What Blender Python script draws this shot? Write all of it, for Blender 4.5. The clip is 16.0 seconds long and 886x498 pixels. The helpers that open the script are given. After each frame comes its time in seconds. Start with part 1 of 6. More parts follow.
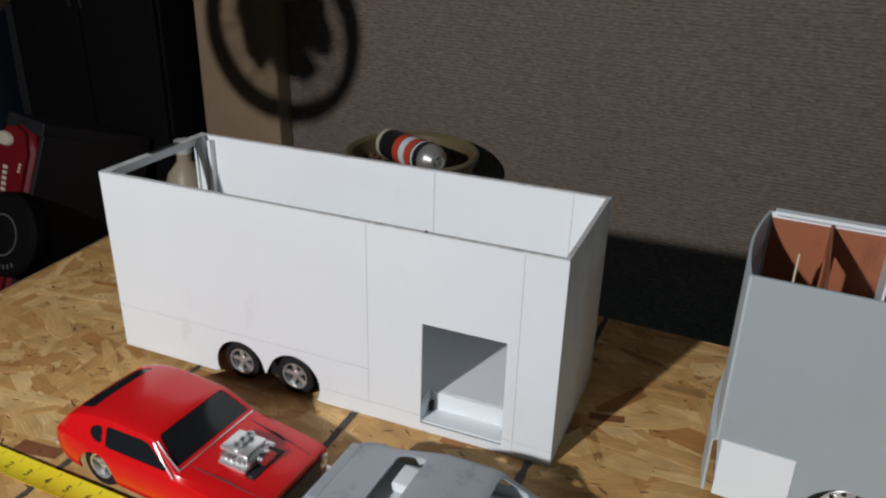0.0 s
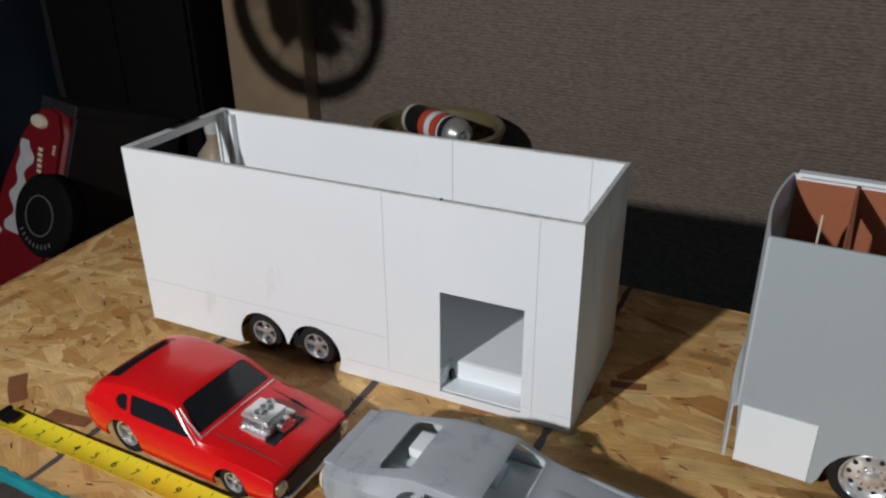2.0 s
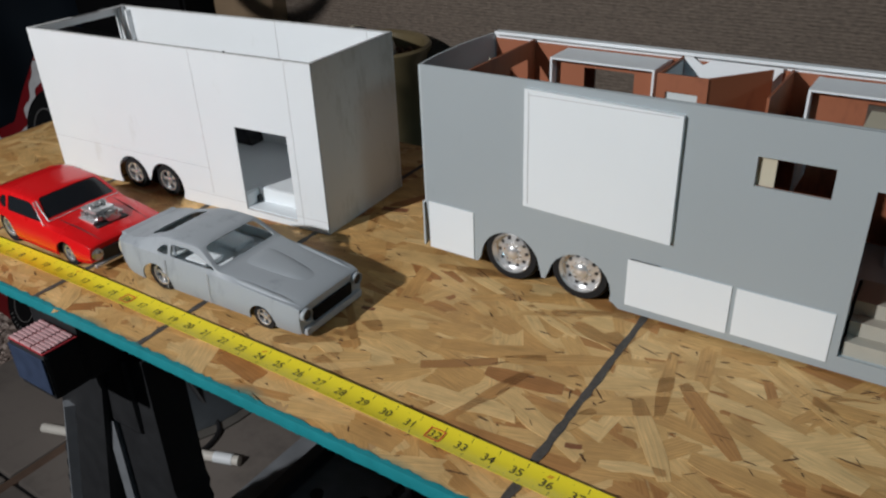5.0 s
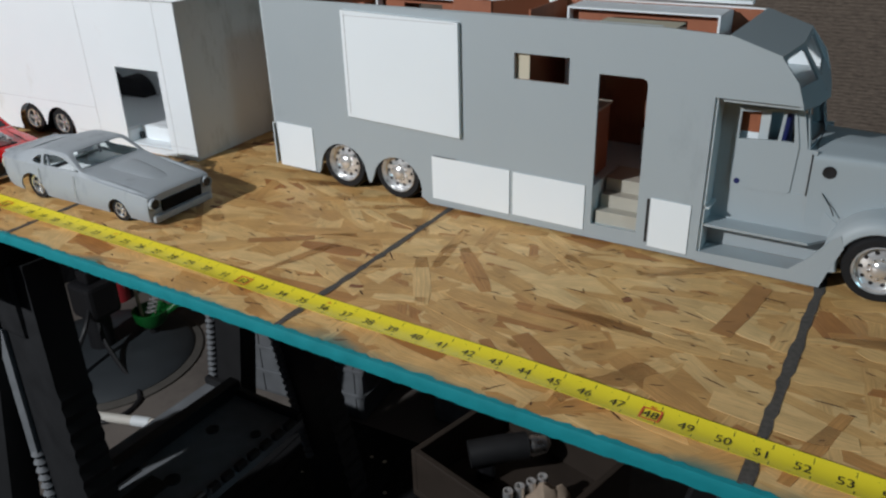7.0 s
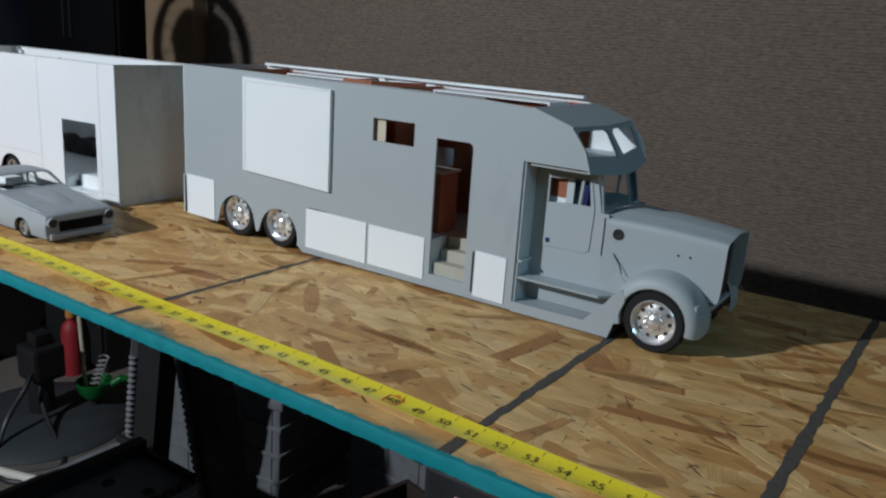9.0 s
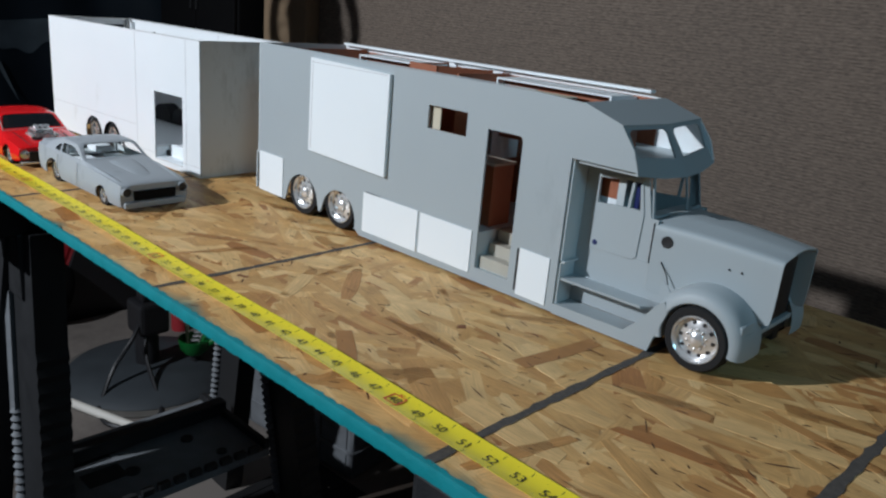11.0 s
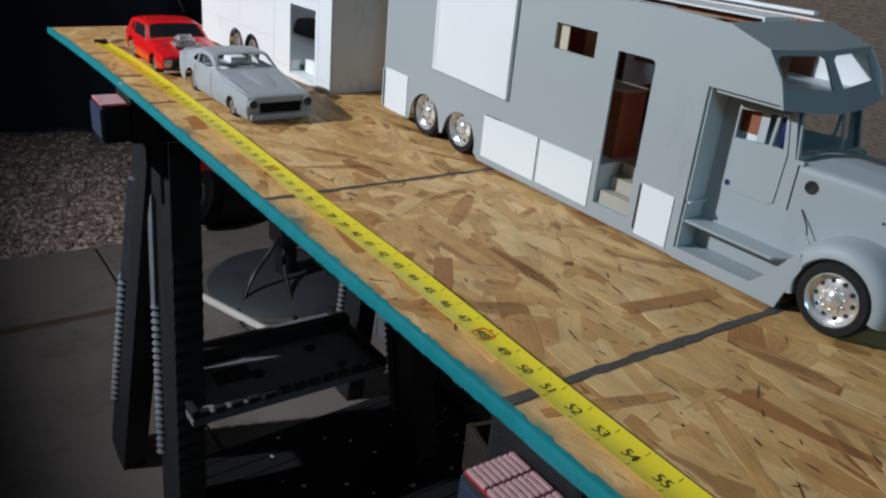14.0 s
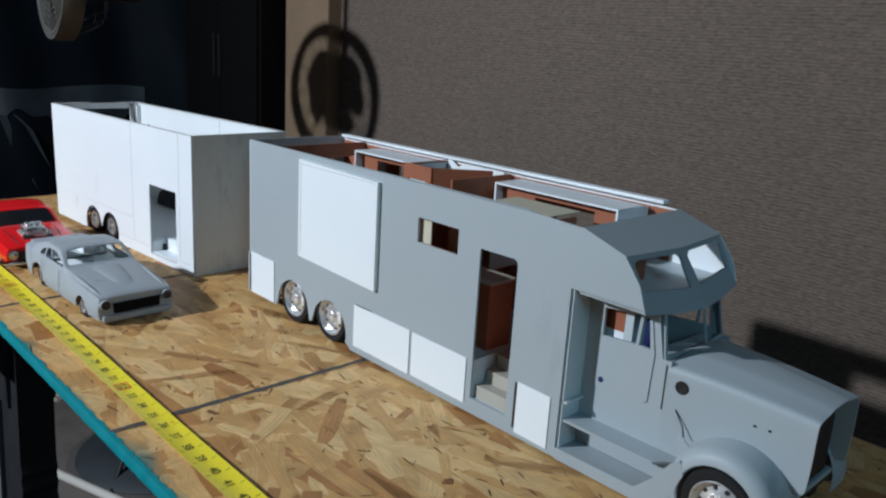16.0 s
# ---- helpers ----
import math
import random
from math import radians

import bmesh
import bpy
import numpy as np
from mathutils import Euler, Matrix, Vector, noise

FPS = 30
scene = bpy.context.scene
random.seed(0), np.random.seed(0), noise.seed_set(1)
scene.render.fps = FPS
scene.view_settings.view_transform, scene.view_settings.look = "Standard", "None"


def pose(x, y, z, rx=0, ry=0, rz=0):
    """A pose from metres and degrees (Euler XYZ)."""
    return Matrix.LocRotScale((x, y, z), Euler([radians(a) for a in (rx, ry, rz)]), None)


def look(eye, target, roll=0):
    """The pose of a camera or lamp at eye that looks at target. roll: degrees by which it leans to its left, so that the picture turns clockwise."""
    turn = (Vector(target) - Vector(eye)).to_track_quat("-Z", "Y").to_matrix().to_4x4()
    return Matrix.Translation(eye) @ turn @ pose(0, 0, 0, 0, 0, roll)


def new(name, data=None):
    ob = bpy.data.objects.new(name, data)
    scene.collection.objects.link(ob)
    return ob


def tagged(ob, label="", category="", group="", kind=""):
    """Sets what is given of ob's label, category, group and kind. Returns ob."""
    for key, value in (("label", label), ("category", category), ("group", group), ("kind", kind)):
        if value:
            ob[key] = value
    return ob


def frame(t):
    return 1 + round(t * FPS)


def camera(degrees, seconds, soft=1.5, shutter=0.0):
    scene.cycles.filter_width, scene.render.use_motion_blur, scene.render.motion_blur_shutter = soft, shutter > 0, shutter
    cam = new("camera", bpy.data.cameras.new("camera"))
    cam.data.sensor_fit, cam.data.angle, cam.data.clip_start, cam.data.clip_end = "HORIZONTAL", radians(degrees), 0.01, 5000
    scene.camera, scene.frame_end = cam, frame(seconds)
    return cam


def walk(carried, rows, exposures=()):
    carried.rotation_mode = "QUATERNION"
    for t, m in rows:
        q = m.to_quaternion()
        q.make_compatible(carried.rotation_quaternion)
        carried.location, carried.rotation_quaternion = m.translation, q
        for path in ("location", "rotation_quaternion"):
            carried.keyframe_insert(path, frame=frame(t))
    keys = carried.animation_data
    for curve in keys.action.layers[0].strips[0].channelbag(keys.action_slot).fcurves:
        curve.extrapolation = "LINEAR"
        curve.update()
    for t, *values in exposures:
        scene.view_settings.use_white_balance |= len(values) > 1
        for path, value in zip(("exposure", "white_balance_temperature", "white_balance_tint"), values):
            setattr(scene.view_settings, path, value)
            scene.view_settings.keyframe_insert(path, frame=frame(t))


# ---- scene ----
cam = camera(59.23, 16.0, soft=2.3)
PATH = [
    (0.0, (0.6496, -0.2920, 0.4855), (0.2539, 0.5284, 0.0728), 1.45),
    (0.5, (0.6493, -0.2902, 0.4832), (0.2407, 0.5213, 0.0655), 0.61),
    (1.0, (0.6498, -0.2938, 0.4843), (0.2349, 0.5118, 0.0613), 0.32),
    (1.5, (0.6538, -0.2912, 0.4841), (0.2331, 0.5091, 0.0570), 0.01),
    (2.0, (0.6670, -0.2867, 0.4752), (0.2360, 0.5030, 0.0387), -0.56),
    (2.5, (0.7068, -0.2625, 0.4644), (0.2457, 0.5028, 0.0154), -1.25),
    (3.0, (0.7439, -0.2360, 0.4415), (0.2115, 0.4749, -0.0179), -2.43),
    (3.5, (0.7796, -0.2364, 0.4214), (0.2117, 0.4342, -0.0558), -2.90),
    (4.0, (0.8711, -0.2796, 0.4273), (0.3068, 0.3885, -0.0578), -2.99),
    (4.5, (0.9852, -0.3340, 0.4354), (0.4425, 0.3616, -0.0353), -2.87),
    (5.0, (1.0962, -0.3480, 0.4384), (0.5941, 0.3747, -0.0366), -2.42),
    (7.5, (1.3672, -0.4495, 0.3330), (0.8894, 0.3312, -0.0698), -0.47),
    (8.0, (1.4215, -0.4759, 0.3101), (0.9268, 0.3406, 0.0127), 4.17),
    (8.5, (1.5106, -0.4432, 0.2824), (0.9952, 0.3712, 0.0160), 4.50),
    (11.0, (1.6009, -0.3441, 0.3019), (0.9555, 0.3578, 0.0006), 5.14),
    (11.5, (1.6090, -0.2745, 0.2910), (0.9339, 0.3739, -0.0607), 5.27),
    (12.0, (1.6054, -0.2694, 0.2957), (0.8981, 0.3358, -0.0697), 5.01),
    (12.5, (1.6042, -0.2764, 0.2991), (0.8742, 0.2996, -0.0687), 5.01),
    (13.0, (1.6043, -0.2884, 0.3045), (0.8652, 0.2721, -0.0691), 5.03),
    (13.5, (1.5981, -0.2900, 0.2961), (0.8593, 0.2590, -0.0949), 5.11),
    (14.0, (1.5969, -0.2916, 0.2910), (0.8624, 0.2552, -0.1112), 5.44),
    (14.5, (1.5903, -0.2829, 0.2990), (0.8587, 0.2739, -0.0943), 5.79),
    (15.0, (1.5715, -0.2540, 0.3318), (0.8323, 0.3343, 0.0038), 4.98),
    (15.5, (1.5661, -0.2311, 0.3719), (0.8462, 0.4117, 0.1101), 4.18),
    (16.0, (1.5594, -0.2365, 0.3654), (0.8651, 0.4366, 0.1106), 3.56),
]
EXPOSE = [(0, 0.0, 5980, 10), (3.5, 0.05, 6030, 10), (5.0, 0.13, 5980, 9), (7.5, 0.25, 5780, 7), (8.5, 0.15, 5630, 6), (11.0, 0.4, 5530, 7), (12.5, 0.42, 5700, 8), (14.5, 0.42, 5600, 8), (16.0, 0.4, 5330, 6)]
walk(cam, [(t, look(e, a, r)) for t, e, a, r in PATH], EXPOSE)

# ---- night sky and the one work light that stands in front of the table ----
world = bpy.data.worlds.new("night")
scene.world = world
world.use_nodes = True
world.node_tree.nodes["Background"].inputs["Color"].default_value = (0.78, 0.86, 1.0, 1)
world.node_tree.nodes["Background"].inputs["Strength"].default_value = 0.027
LIGHT_AT = (-0.10, -1.75, 1.20)
lamp_data = bpy.data.lights.new("work_light_bulb", "SPOT")
lamp_data.energy, lamp_data.shadow_soft_size, lamp_data.color = 194.0, 0.035, (1.0, 0.95, 0.89)
lamp_data.spot_size, lamp_data.spot_blend = radians(150), 1.0
lamp = new("work_light_bulb", lamp_data)
lamp.matrix_world = look(LIGHT_AT, (0.86, 0.30, 0.36))
# an added cool fill spot, far off on the truck's side; no real lamp there
far_data = bpy.data.lights.new("added_cool_fill", "SPOT")
far_data.energy, far_data.shadow_soft_size, far_data.color = 60.0, 0.45, (0.52, 0.88, 1.0)
far_data.spot_size, far_data.spot_blend = radians(21), 1.0
new("added_cool_fill", far_data).matrix_world = look((3.7, -0.9, 1.55), (1.31, 0.38, 0.12))
FLOOR = -0.85


# ---- materials ----
def mat(name, color, rough=0.5, metal=0.0, vary=0.15, scale=40.0, bump=0.1, fine=400.0, coat=0.0, spec=0.5):
    m = bpy.data.materials.new(name)
    m.use_nodes = True
    nt = m.node_tree
    b = nt.nodes["Principled BSDF"]
    tc = nt.nodes.new("ShaderNodeTexCoord")
    n1 = nt.nodes.new("ShaderNodeTexNoise")
    n1.inputs["Scale"].default_value, n1.inputs["Detail"].default_value = scale, 6
    n2 = nt.nodes.new("ShaderNodeTexNoise")
    n2.inputs["Scale"].default_value, n2.inputs["Detail"].default_value = fine, 3
    nt.links.new(tc.outputs["Object"], n1.inputs["Vector"])
    nt.links.new(tc.outputs["Object"], n2.inputs["Vector"])
    mix = nt.nodes.new("ShaderNodeMix")
    mix.data_type = "RGBA"
    lo = [c * (1 - vary) for c in color]
    hi = [min(1.0, c * (1 + vary)) for c in color]
    mix.inputs["A"].default_value, mix.inputs["B"].default_value = (*lo, 1), (*hi, 1)
    nt.links.new(n1.outputs["Fac"], mix.inputs["Factor"])
    nt.links.new(mix.outputs["Result"], b.inputs["Base Color"])
    rr = nt.nodes.new("ShaderNodeMapRange")
    rr.inputs["To Min"].default_value, rr.inputs["To Max"].default_value = max(0, rough - 0.08), min(1, rough + 0.08)
    nt.links.new(n1.outputs["Fac"], rr.inputs["Value"])
    nt.links.new(rr.outputs["Result"], b.inputs["Roughness"])
    b.inputs["Metallic"].default_value = metal
    b.inputs["Coat Weight"].default_value = coat
    b.inputs["Specular IOR Level"].default_value = spec
    if bump:
        bp = nt.nodes.new("ShaderNodeBump")
        bp.inputs["Strength"].default_value, bp.inputs["Distance"].default_value = bump, 0.001
        nt.links.new(n2.outputs["Fac"], bp.inputs["Height"])
        nt.links.new(bp.outputs["Normal"], b.inputs["Normal"])
    return m


def scuffed(name, color, dirt, rough=0.5, amount=0.62, scale=18.0):
    """Painted or bare sheet with smudges and fine scratches."""
    m = mat(name, color, rough, 0, 0.035, 9, 0.06, 350)
    nt = m.node_tree
    b = nt.nodes["Principled BSDF"]
    base = b.inputs["Base Color"].links[0].from_socket
    tc = nt.nodes.new("ShaderNodeTexCoord")
    mp = nt.nodes.new("ShaderNodeMapping")
    mp.inputs["Scale"].default_value = (1, 1, 0.35)
    n = nt.nodes.new("ShaderNodeTexNoise")
    n.inputs["Scale"].default_value, n.inputs["Detail"].default_value, n.inputs["Roughness"].default_value = scale, 9, 0.7
    ramp = nt.nodes.new("ShaderNodeValToRGB")
    ramp.color_ramp.elements[0].position, ramp.color_ramp.elements[1].position = amount, amount + 0.16
    mix = nt.nodes.new("ShaderNodeMix")
    mix.data_type = "RGBA"
    mix.inputs["B"].default_value = (*dirt, 1)
    nt.links.new(tc.outputs["Object"], mp.inputs["Vector"])
    nt.links.new(mp.outputs["Vector"], n.inputs["Vector"])
    nt.links.new(n.outputs["Fac"], ramp.inputs["Fac"])
    nt.links.new(ramp.outputs["Color"], mix.inputs["Factor"])
    nt.links.new(base, mix.inputs["A"])
    nt.links.new(mix.outputs["Result"], b.inputs["Base Color"])
    return m


WHITE = scuffed("white_styrene", (0.785, 0.815, 0.835), (0.66, 0.67, 0.66), 0.42, 0.61)
WHITE_CLEAN = mat("white_sheet", (0.80, 0.84, 0.865), 0.4, 0, 0.02, 12, 0.04)
GREY = scuffed("grey_primer", (0.358, 0.398, 0.418), (0.300, 0.333, 0.352), 0.55, 0.6)
GREY_PALE = mat("pale_grey_styrene", (0.50, 0.55, 0.57), 0.5, 0, 0.04, 14, 0.05)
GREY_CAR = scuffed("sanded_grey_primer", (0.342, 0.369, 0.396), (0.225, 0.246, 0.270), 0.5, 0.55, 30)
INNER = mat("bare_pale_plastic", (0.60, 0.65, 0.66), 0.5, 0, 0.05, 14, 0.04)
BROWN = scuffed("reddish_brown_panel", (0.31, 0.105, 0.048), (0.18, 0.06, 0.03), 0.5, 0.55, 30)
CREAM = mat("cream_card", (0.55, 0.50, 0.38), 0.7, 0, 0.08)
RED = mat("glossy_red_paint", (0.66, 0.006, 0.008), 0.26, 0, 0.04, 10, 0.0, coat=0.3, spec=0.4)
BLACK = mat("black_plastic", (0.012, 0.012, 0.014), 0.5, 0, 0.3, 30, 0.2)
TOY_BLACK = mat("matt_black_moulding", (0.004, 0.004, 0.0045), 0.75, 0, 0.2, 30, 0.1, spec=0.12)
BLACK_GLASS = mat("smoked_glass", (0.012, 0.014, 0.017), 0.12, 0, 0.1, 10, 0.0)
RUBBER = mat("tyre_rubber", (0.011, 0.011, 0.012), 0.7, 0, 0.2, 60, 0.3, spec=0.3)
CHROME = mat("plated_plastic", (0.82, 0.82, 0.82), 0.2, 0.68, 0.06, 60, 0.02)
CHROME_DULL = mat("worn_chrome", (0.6, 0.6, 0.6), 0.28, 1.0, 0.2, 90, 0.1)
RIM_BRIGHT = mat("bright_plated_rim", (0.74, 0.74, 0.74), 0.22, 0.75, 0.05, 60, 0.02)
NAVY = mat("navy_plastic", (0.012, 0.018, 0.10), 0.4, 0, 0.1)
MARK = mat("charcoal_marker", (0.075, 0.066, 0.058), 0.9, 0, 0.7, 260, 0.1)
PENCIL = mat("pencil_line", (0.52, 0.52, 0.53), 0.8, 0, 0.3, 200, 0.0)
TEAL = mat("teal_paint", (0.016, 0.22, 0.25), 0.55, 0, 0.25, 60, 0.35, 300)
YELLOW = mat("yellow_tape_enamel", (0.82, 0.68, 0.025), 0.35, 0, 0.05, 30, 0.03)
INK = mat("black_ink", (0.02, 0.02, 0.02), 0.5, 0, 0.1)
RED_INK = mat("red_ink", (0.6, 0.07, 0.03), 0.5, 0, 0.1)
CONCRETE = scuffed("broom_finished_concrete", (0.165, 0.143, 0.126), (0.12, 0.104, 0.092), 0.9, 0.5, 5)
WOOD_POST = mat("painted_post", (0.27, 0.19, 0.115), 0.75, 0, 0.2, 14, 0.3, 120)
STEEL = mat("brushed_steel", (0.55, 0.54, 0.52), 0.3, 0.7, 0.1, 60, 0.05)


# ---- mesh helpers ----
def thing(name, label, category, m=Matrix(), group="", kind=""):
    ob = new(name)
    ob.empty_display_size = 0.02
    ob.matrix_world = m
    return tagged(ob, label, category, group, kind)


def part(name, bm, material, parent, label="", smooth=False, m=None):
    me = bpy.data.meshes.new(name)
    bmesh.ops.recalc_face_normals(bm, faces=bm.faces)
    bm.to_mesh(me)
    bm.free()
    me.materials.append(material)
    if smooth:
        me.shade_smooth()
        me.set_sharp_from_angle(angle=radians(38))
    ob = new(name, me)
    if parent is not None:
        ob.parent = parent
    if m is not None:
        ob.matrix_basis = m
    return tagged(ob, label)


def solo(name, bm, material, label, category, kind="", smooth=False, group=""):
    return tagged(part(name, bm, material, None, label, smooth), label, category, group, kind)


def box(x0, y0, z0, x1, y1, z1, bev=0.0, bm=None, m=None):
    own = bmesh.new()
    bmesh.ops.create_cube(own, size=1)
    for v in own.verts:
        v.co = Vector((x0 if v.co.x < 0 else x1, y0 if v.co.y < 0 else y1, z0 if v.co.z < 0 else z1))
    if bev:
        bmesh.ops.bevel(own, geom=own.edges[:], offset=bev, segments=2, affect="EDGES", profile=0.6)
    if m is not None:
        own.transform(m)
    if bm is None:
        return own
    return merge(bm, own)


def merge(bm, other):
    me = bpy.data.meshes.new("tmp")
    other.to_mesh(me)
    other.free()
    bm.from_mesh(me)
    bpy.data.meshes.remove(me)
    return bm


def slab(outer, holes, w0, w1, to3d):
    """A sheet cut to an outline (u, v) with holes, from depth w0 to w1; to3d maps (u, v, w) to a place."""
    bm = bmesh.new()
    edges = []
    for loop in (outer, *holes):
        vs = [bm.verts.new(Vector(to3d(u, v, w0))) for u, v in loop]
        edges += [bm.edges.new((a, b)) for a, b in zip(vs, vs[1:] + vs[:1])]
    bmesh.ops.triangle_fill(bm, edges=edges, use_beauty=True, use_dissolve=False)
    got = bmesh.ops.extrude_face_region(bm, geom=bm.faces[:])
    push = Vector(to3d(0, 0, w1)) - Vector(to3d(0, 0, w0))
    bmesh.ops.translate(bm, verts=[g for g in got["geom"] if isinstance(g, bmesh.types.BMVert)], vec=push)
    return bm


def xz(u, v, w):
    return (u, w, v)


def yz(u, v, w):
    return (w, u, v)


def xy(u, v, w):
    return (u, v, w)


def rect(x0, z0, x1, z1):
    return [(x0, z0), (x1, z0), (x1, z1), (x0, z1)]


def arc(cx, cz, r, a0, a1, n=14):
    return [(cx + r * math.cos(radians(a0 + (a1 - a0) * i / n)), cz + r * math.sin(radians(a0 + (a1 - a0) * i / n))) for i in range(n + 1)]


def lathe(profile, n=32, bm=None, m=None, caps=True):
    """Turns (radius, height) about z; open ends are closed unless caps is off."""
    own = bmesh.new()
    rings = []
    for r, h in profile:
        rings.append([own.verts.new((r * math.cos(2 * math.pi * k / n), r * math.sin(2 * math.pi * k / n), h)) for k in range(n)])
    for a, b in zip(rings, rings[1:]):
        for k in range(n):
            own.faces.new((a[k], a[(k + 1) % n], b[(k + 1) % n], b[k]))
    for ring in (rings[0], rings[-1]):
        if caps and profile[0] != profile[-1] and (ring[0].co.xy.length) > 1e-5:
            own.faces.new(ring)
    bmesh.ops.remove_doubles(own, verts=own.verts, dist=1e-6)
    if m is not None:
        own.transform(m)
    return own if bm is None else merge(bm, own)


def tube(points, r, n=8, taper=None):
    """A round bar or cable along points."""
    bm = bmesh.new()
    rings = []
    pts = [Vector(p) for p in points]
    for i, p in enumerate(pts):
        way = (pts[min(i + 1, len(pts) - 1)] - pts[max(i - 1, 0)]).normalized()
        side = way.cross(Vector((0.12, 0.31, 0.94))).normalized()
        up = way.cross(side)
        rad = r if taper is None else r * taper[i]
        rings.append([bm.verts.new(p + rad * (math.cos(2 * math.pi * k / n) * side + math.sin(2 * math.pi * k / n) * up)) for k in range(n)])
    for a, b in zip(rings, rings[1:]):
        for k in range(n):
            bm.faces.new((a[k], a[(k + 1) % n], b[(k + 1) % n], b[k]))
    bm.faces.new(rings[0])
    bm.faces.new(rings[-1])
    return bm


def baked(ob):
    """The mesh of ob with its modifiers, as a bmesh; ob goes."""
    dg = bpy.context.evaluated_depsgraph_get()
    bm = bmesh.new()
    bm.from_mesh(ob.evaluated_get(dg).to_mesh())
    bpy.data.objects.remove(ob)
    return bm


def text_mesh(body, size, material, name, parent, m, label="", thick=0.0):
    cu = bpy.data.curves.new("t", "FONT")
    cu.body, cu.size, cu.extrude = body, size, thick
    cu.align_x, cu.align_y = "CENTER", "CENTER"
    cu.resolution_u = 3
    ob = new("t", cu)
    bm = baked(ob)
    bpy.data.curves.remove(cu)
    return part(name, bm, material, parent, label, m=m)


# ---- the table: one sheet of strand board on two sawhorses ----
def sag(x):
    """The sheet hangs a little over the end of its sawhorse."""
    return -0.03 * max(0.0, 0.5 - x) ** 2


BX0, BX1, BY1, BT = -0.262, 2.15, 0.585, 0.0115


def left_edge(y):
    return BX0 - 0.12 * y


def strand_material(single=False):
    m = bpy.data.materials.new("wood_strands")
    m.use_nodes = True
    nt = m.node_tree
    b = nt.nodes["Principled BSDF"]
    uv = nt.nodes.new("ShaderNodeTexCoord")
    geo = nt.nodes.new("ShaderNodeNewGeometry")
    ramp = nt.nodes.new("ShaderNodeValToRGB")
    cr = ramp.color_ramp
    cols = [(0.0, (0.36, 0.155, 0.048)), (0.05, (0.46, 0.228, 0.075)), (0.17, (0.56, 0.318, 0.110)), (0.55, (0.65, 0.402, 0.155)), (1.0, (0.77, 0.53, 0.24))]
    cr.elements[0].position, cr.elements[0].color = cols[0][0], (*cols[0][1], 1)
    cr.elements[1].position, cr.elements[1].color = cols[-1][0], (*cols[-1][1], 1)
    for p, c in cols[1:-1]:
        cr.elements.new(p).color = (*c, 1)
    info = nt.nodes.new("ShaderNodeObjectInfo")
    nt.links.new(info.outputs["Random"] if single else geo.outputs["Random Per Island"], ramp.inputs["Fac"])
    mp = nt.nodes.new("ShaderNodeMapping")
    mp.inputs["Scale"].default_value = (35, 700, 1)
    grain = nt.nodes.new("ShaderNodeTexNoise")
    grain.inputs["Scale"].default_value, grain.inputs["Detail"].default_value = 1.0, 6
    nt.links.new(uv.outputs["UV"], mp.inputs["Vector"])
    nt.links.new(mp.outputs["Vector"], grain.inputs["Vector"])
    blot = nt.nodes.new("ShaderNodeTexNoise")
    blot.inputs["Scale"].default_value, blot.inputs["Detail"].default_value = 26, 5
    nt.links.new(uv.outputs["Object"], blot.inputs["Vector"])
    mul = nt.nodes.new("ShaderNodeMapRange")
    mul.inputs["From Min"].default_value, mul.inputs["From Max"].default_value = 0.25, 0.75
    mul.inputs["To Min"].default_value, mul.inputs["To Max"].default_value = 0.70, 1.18
    nt.links.new(grain.outputs["Fac"], mul.inputs["Value"])
    mul2 = nt.nodes.new("ShaderNodeMapRange")
    mul2.inputs["From Min"].default_value, mul2.inputs["From Max"].default_value = 0.3, 0.7
    mul2.inputs["To Min"].default_value, mul2.inputs["To Max"].default_value = 0.8, 1.12
    nt.links.new(blot.outputs["Fac"], mul2.inputs["Value"])
    both = nt.nodes.new("ShaderNodeMath")
    both.operation = "MULTIPLY"
    nt.links.new(mul.outputs["Result"], both.inputs[0])
    nt.links.new(mul2.outputs["Result"], both.inputs[1])
    sc = nt.nodes.new("ShaderNodeVectorMath")
    sc.operation = "SCALE"
    nt.links.new(ramp.outputs["Color"], sc.inputs[0])
    nt.links.new(both.outputs["Value"], sc.inputs["Scale"])
    # overspray of the teal edge paint, near the front edge
    sep = nt.nodes.new("ShaderNodeSeparateXYZ")
    nt.links.new(uv.outputs["Object"], sep.inputs["Vector"])
    n3 = nt.nodes.new("ShaderNodeTexNoise")
    n3.inputs["Scale"].default_value, n3.inputs["Detail"].default_value = 9, 7
    nt.links.new(uv.outputs["Object"], n3.inputs["Vector"])
    reach = nt.nodes.new("ShaderNodeMath")
    reach.operation, reach.inputs[1].default_value = "MULTIPLY_ADD", 0.075
    reach.inputs[2].default_value = -0.032
    nt.links.new(n3.outputs["Fac"], reach.inputs[0])
    less = nt.nodes.new("ShaderNodeMath")
    less.operation = "SUBTRACT"
    nt.links.new(reach.outputs["Value"], less.inputs[0])
    nt.links.new(sep.outputs["Y"], less.inputs[1])
    soft = nt.nodes.new("ShaderNodeMapRange")
    soft.inputs["From Min"].default_value, soft.inputs["From Max"].default_value = -0.004, 0.012
    soft.inputs["To Max"].default_value = 0.0 if single else 0.85
    nt.links.new(less.outputs["Value"], soft.inputs["Value"])
    mix = nt.nodes.new("ShaderNodeMix")
    mix.data_type = "RGBA"
    mix.inputs["B"].default_value = (0.02, 0.17, 0.17, 1)
    nt.links.new(soft.outputs["Result"], mix.inputs["Factor"])
    nt.links.new(sc.outputs["Vector"], mix.inputs["A"])
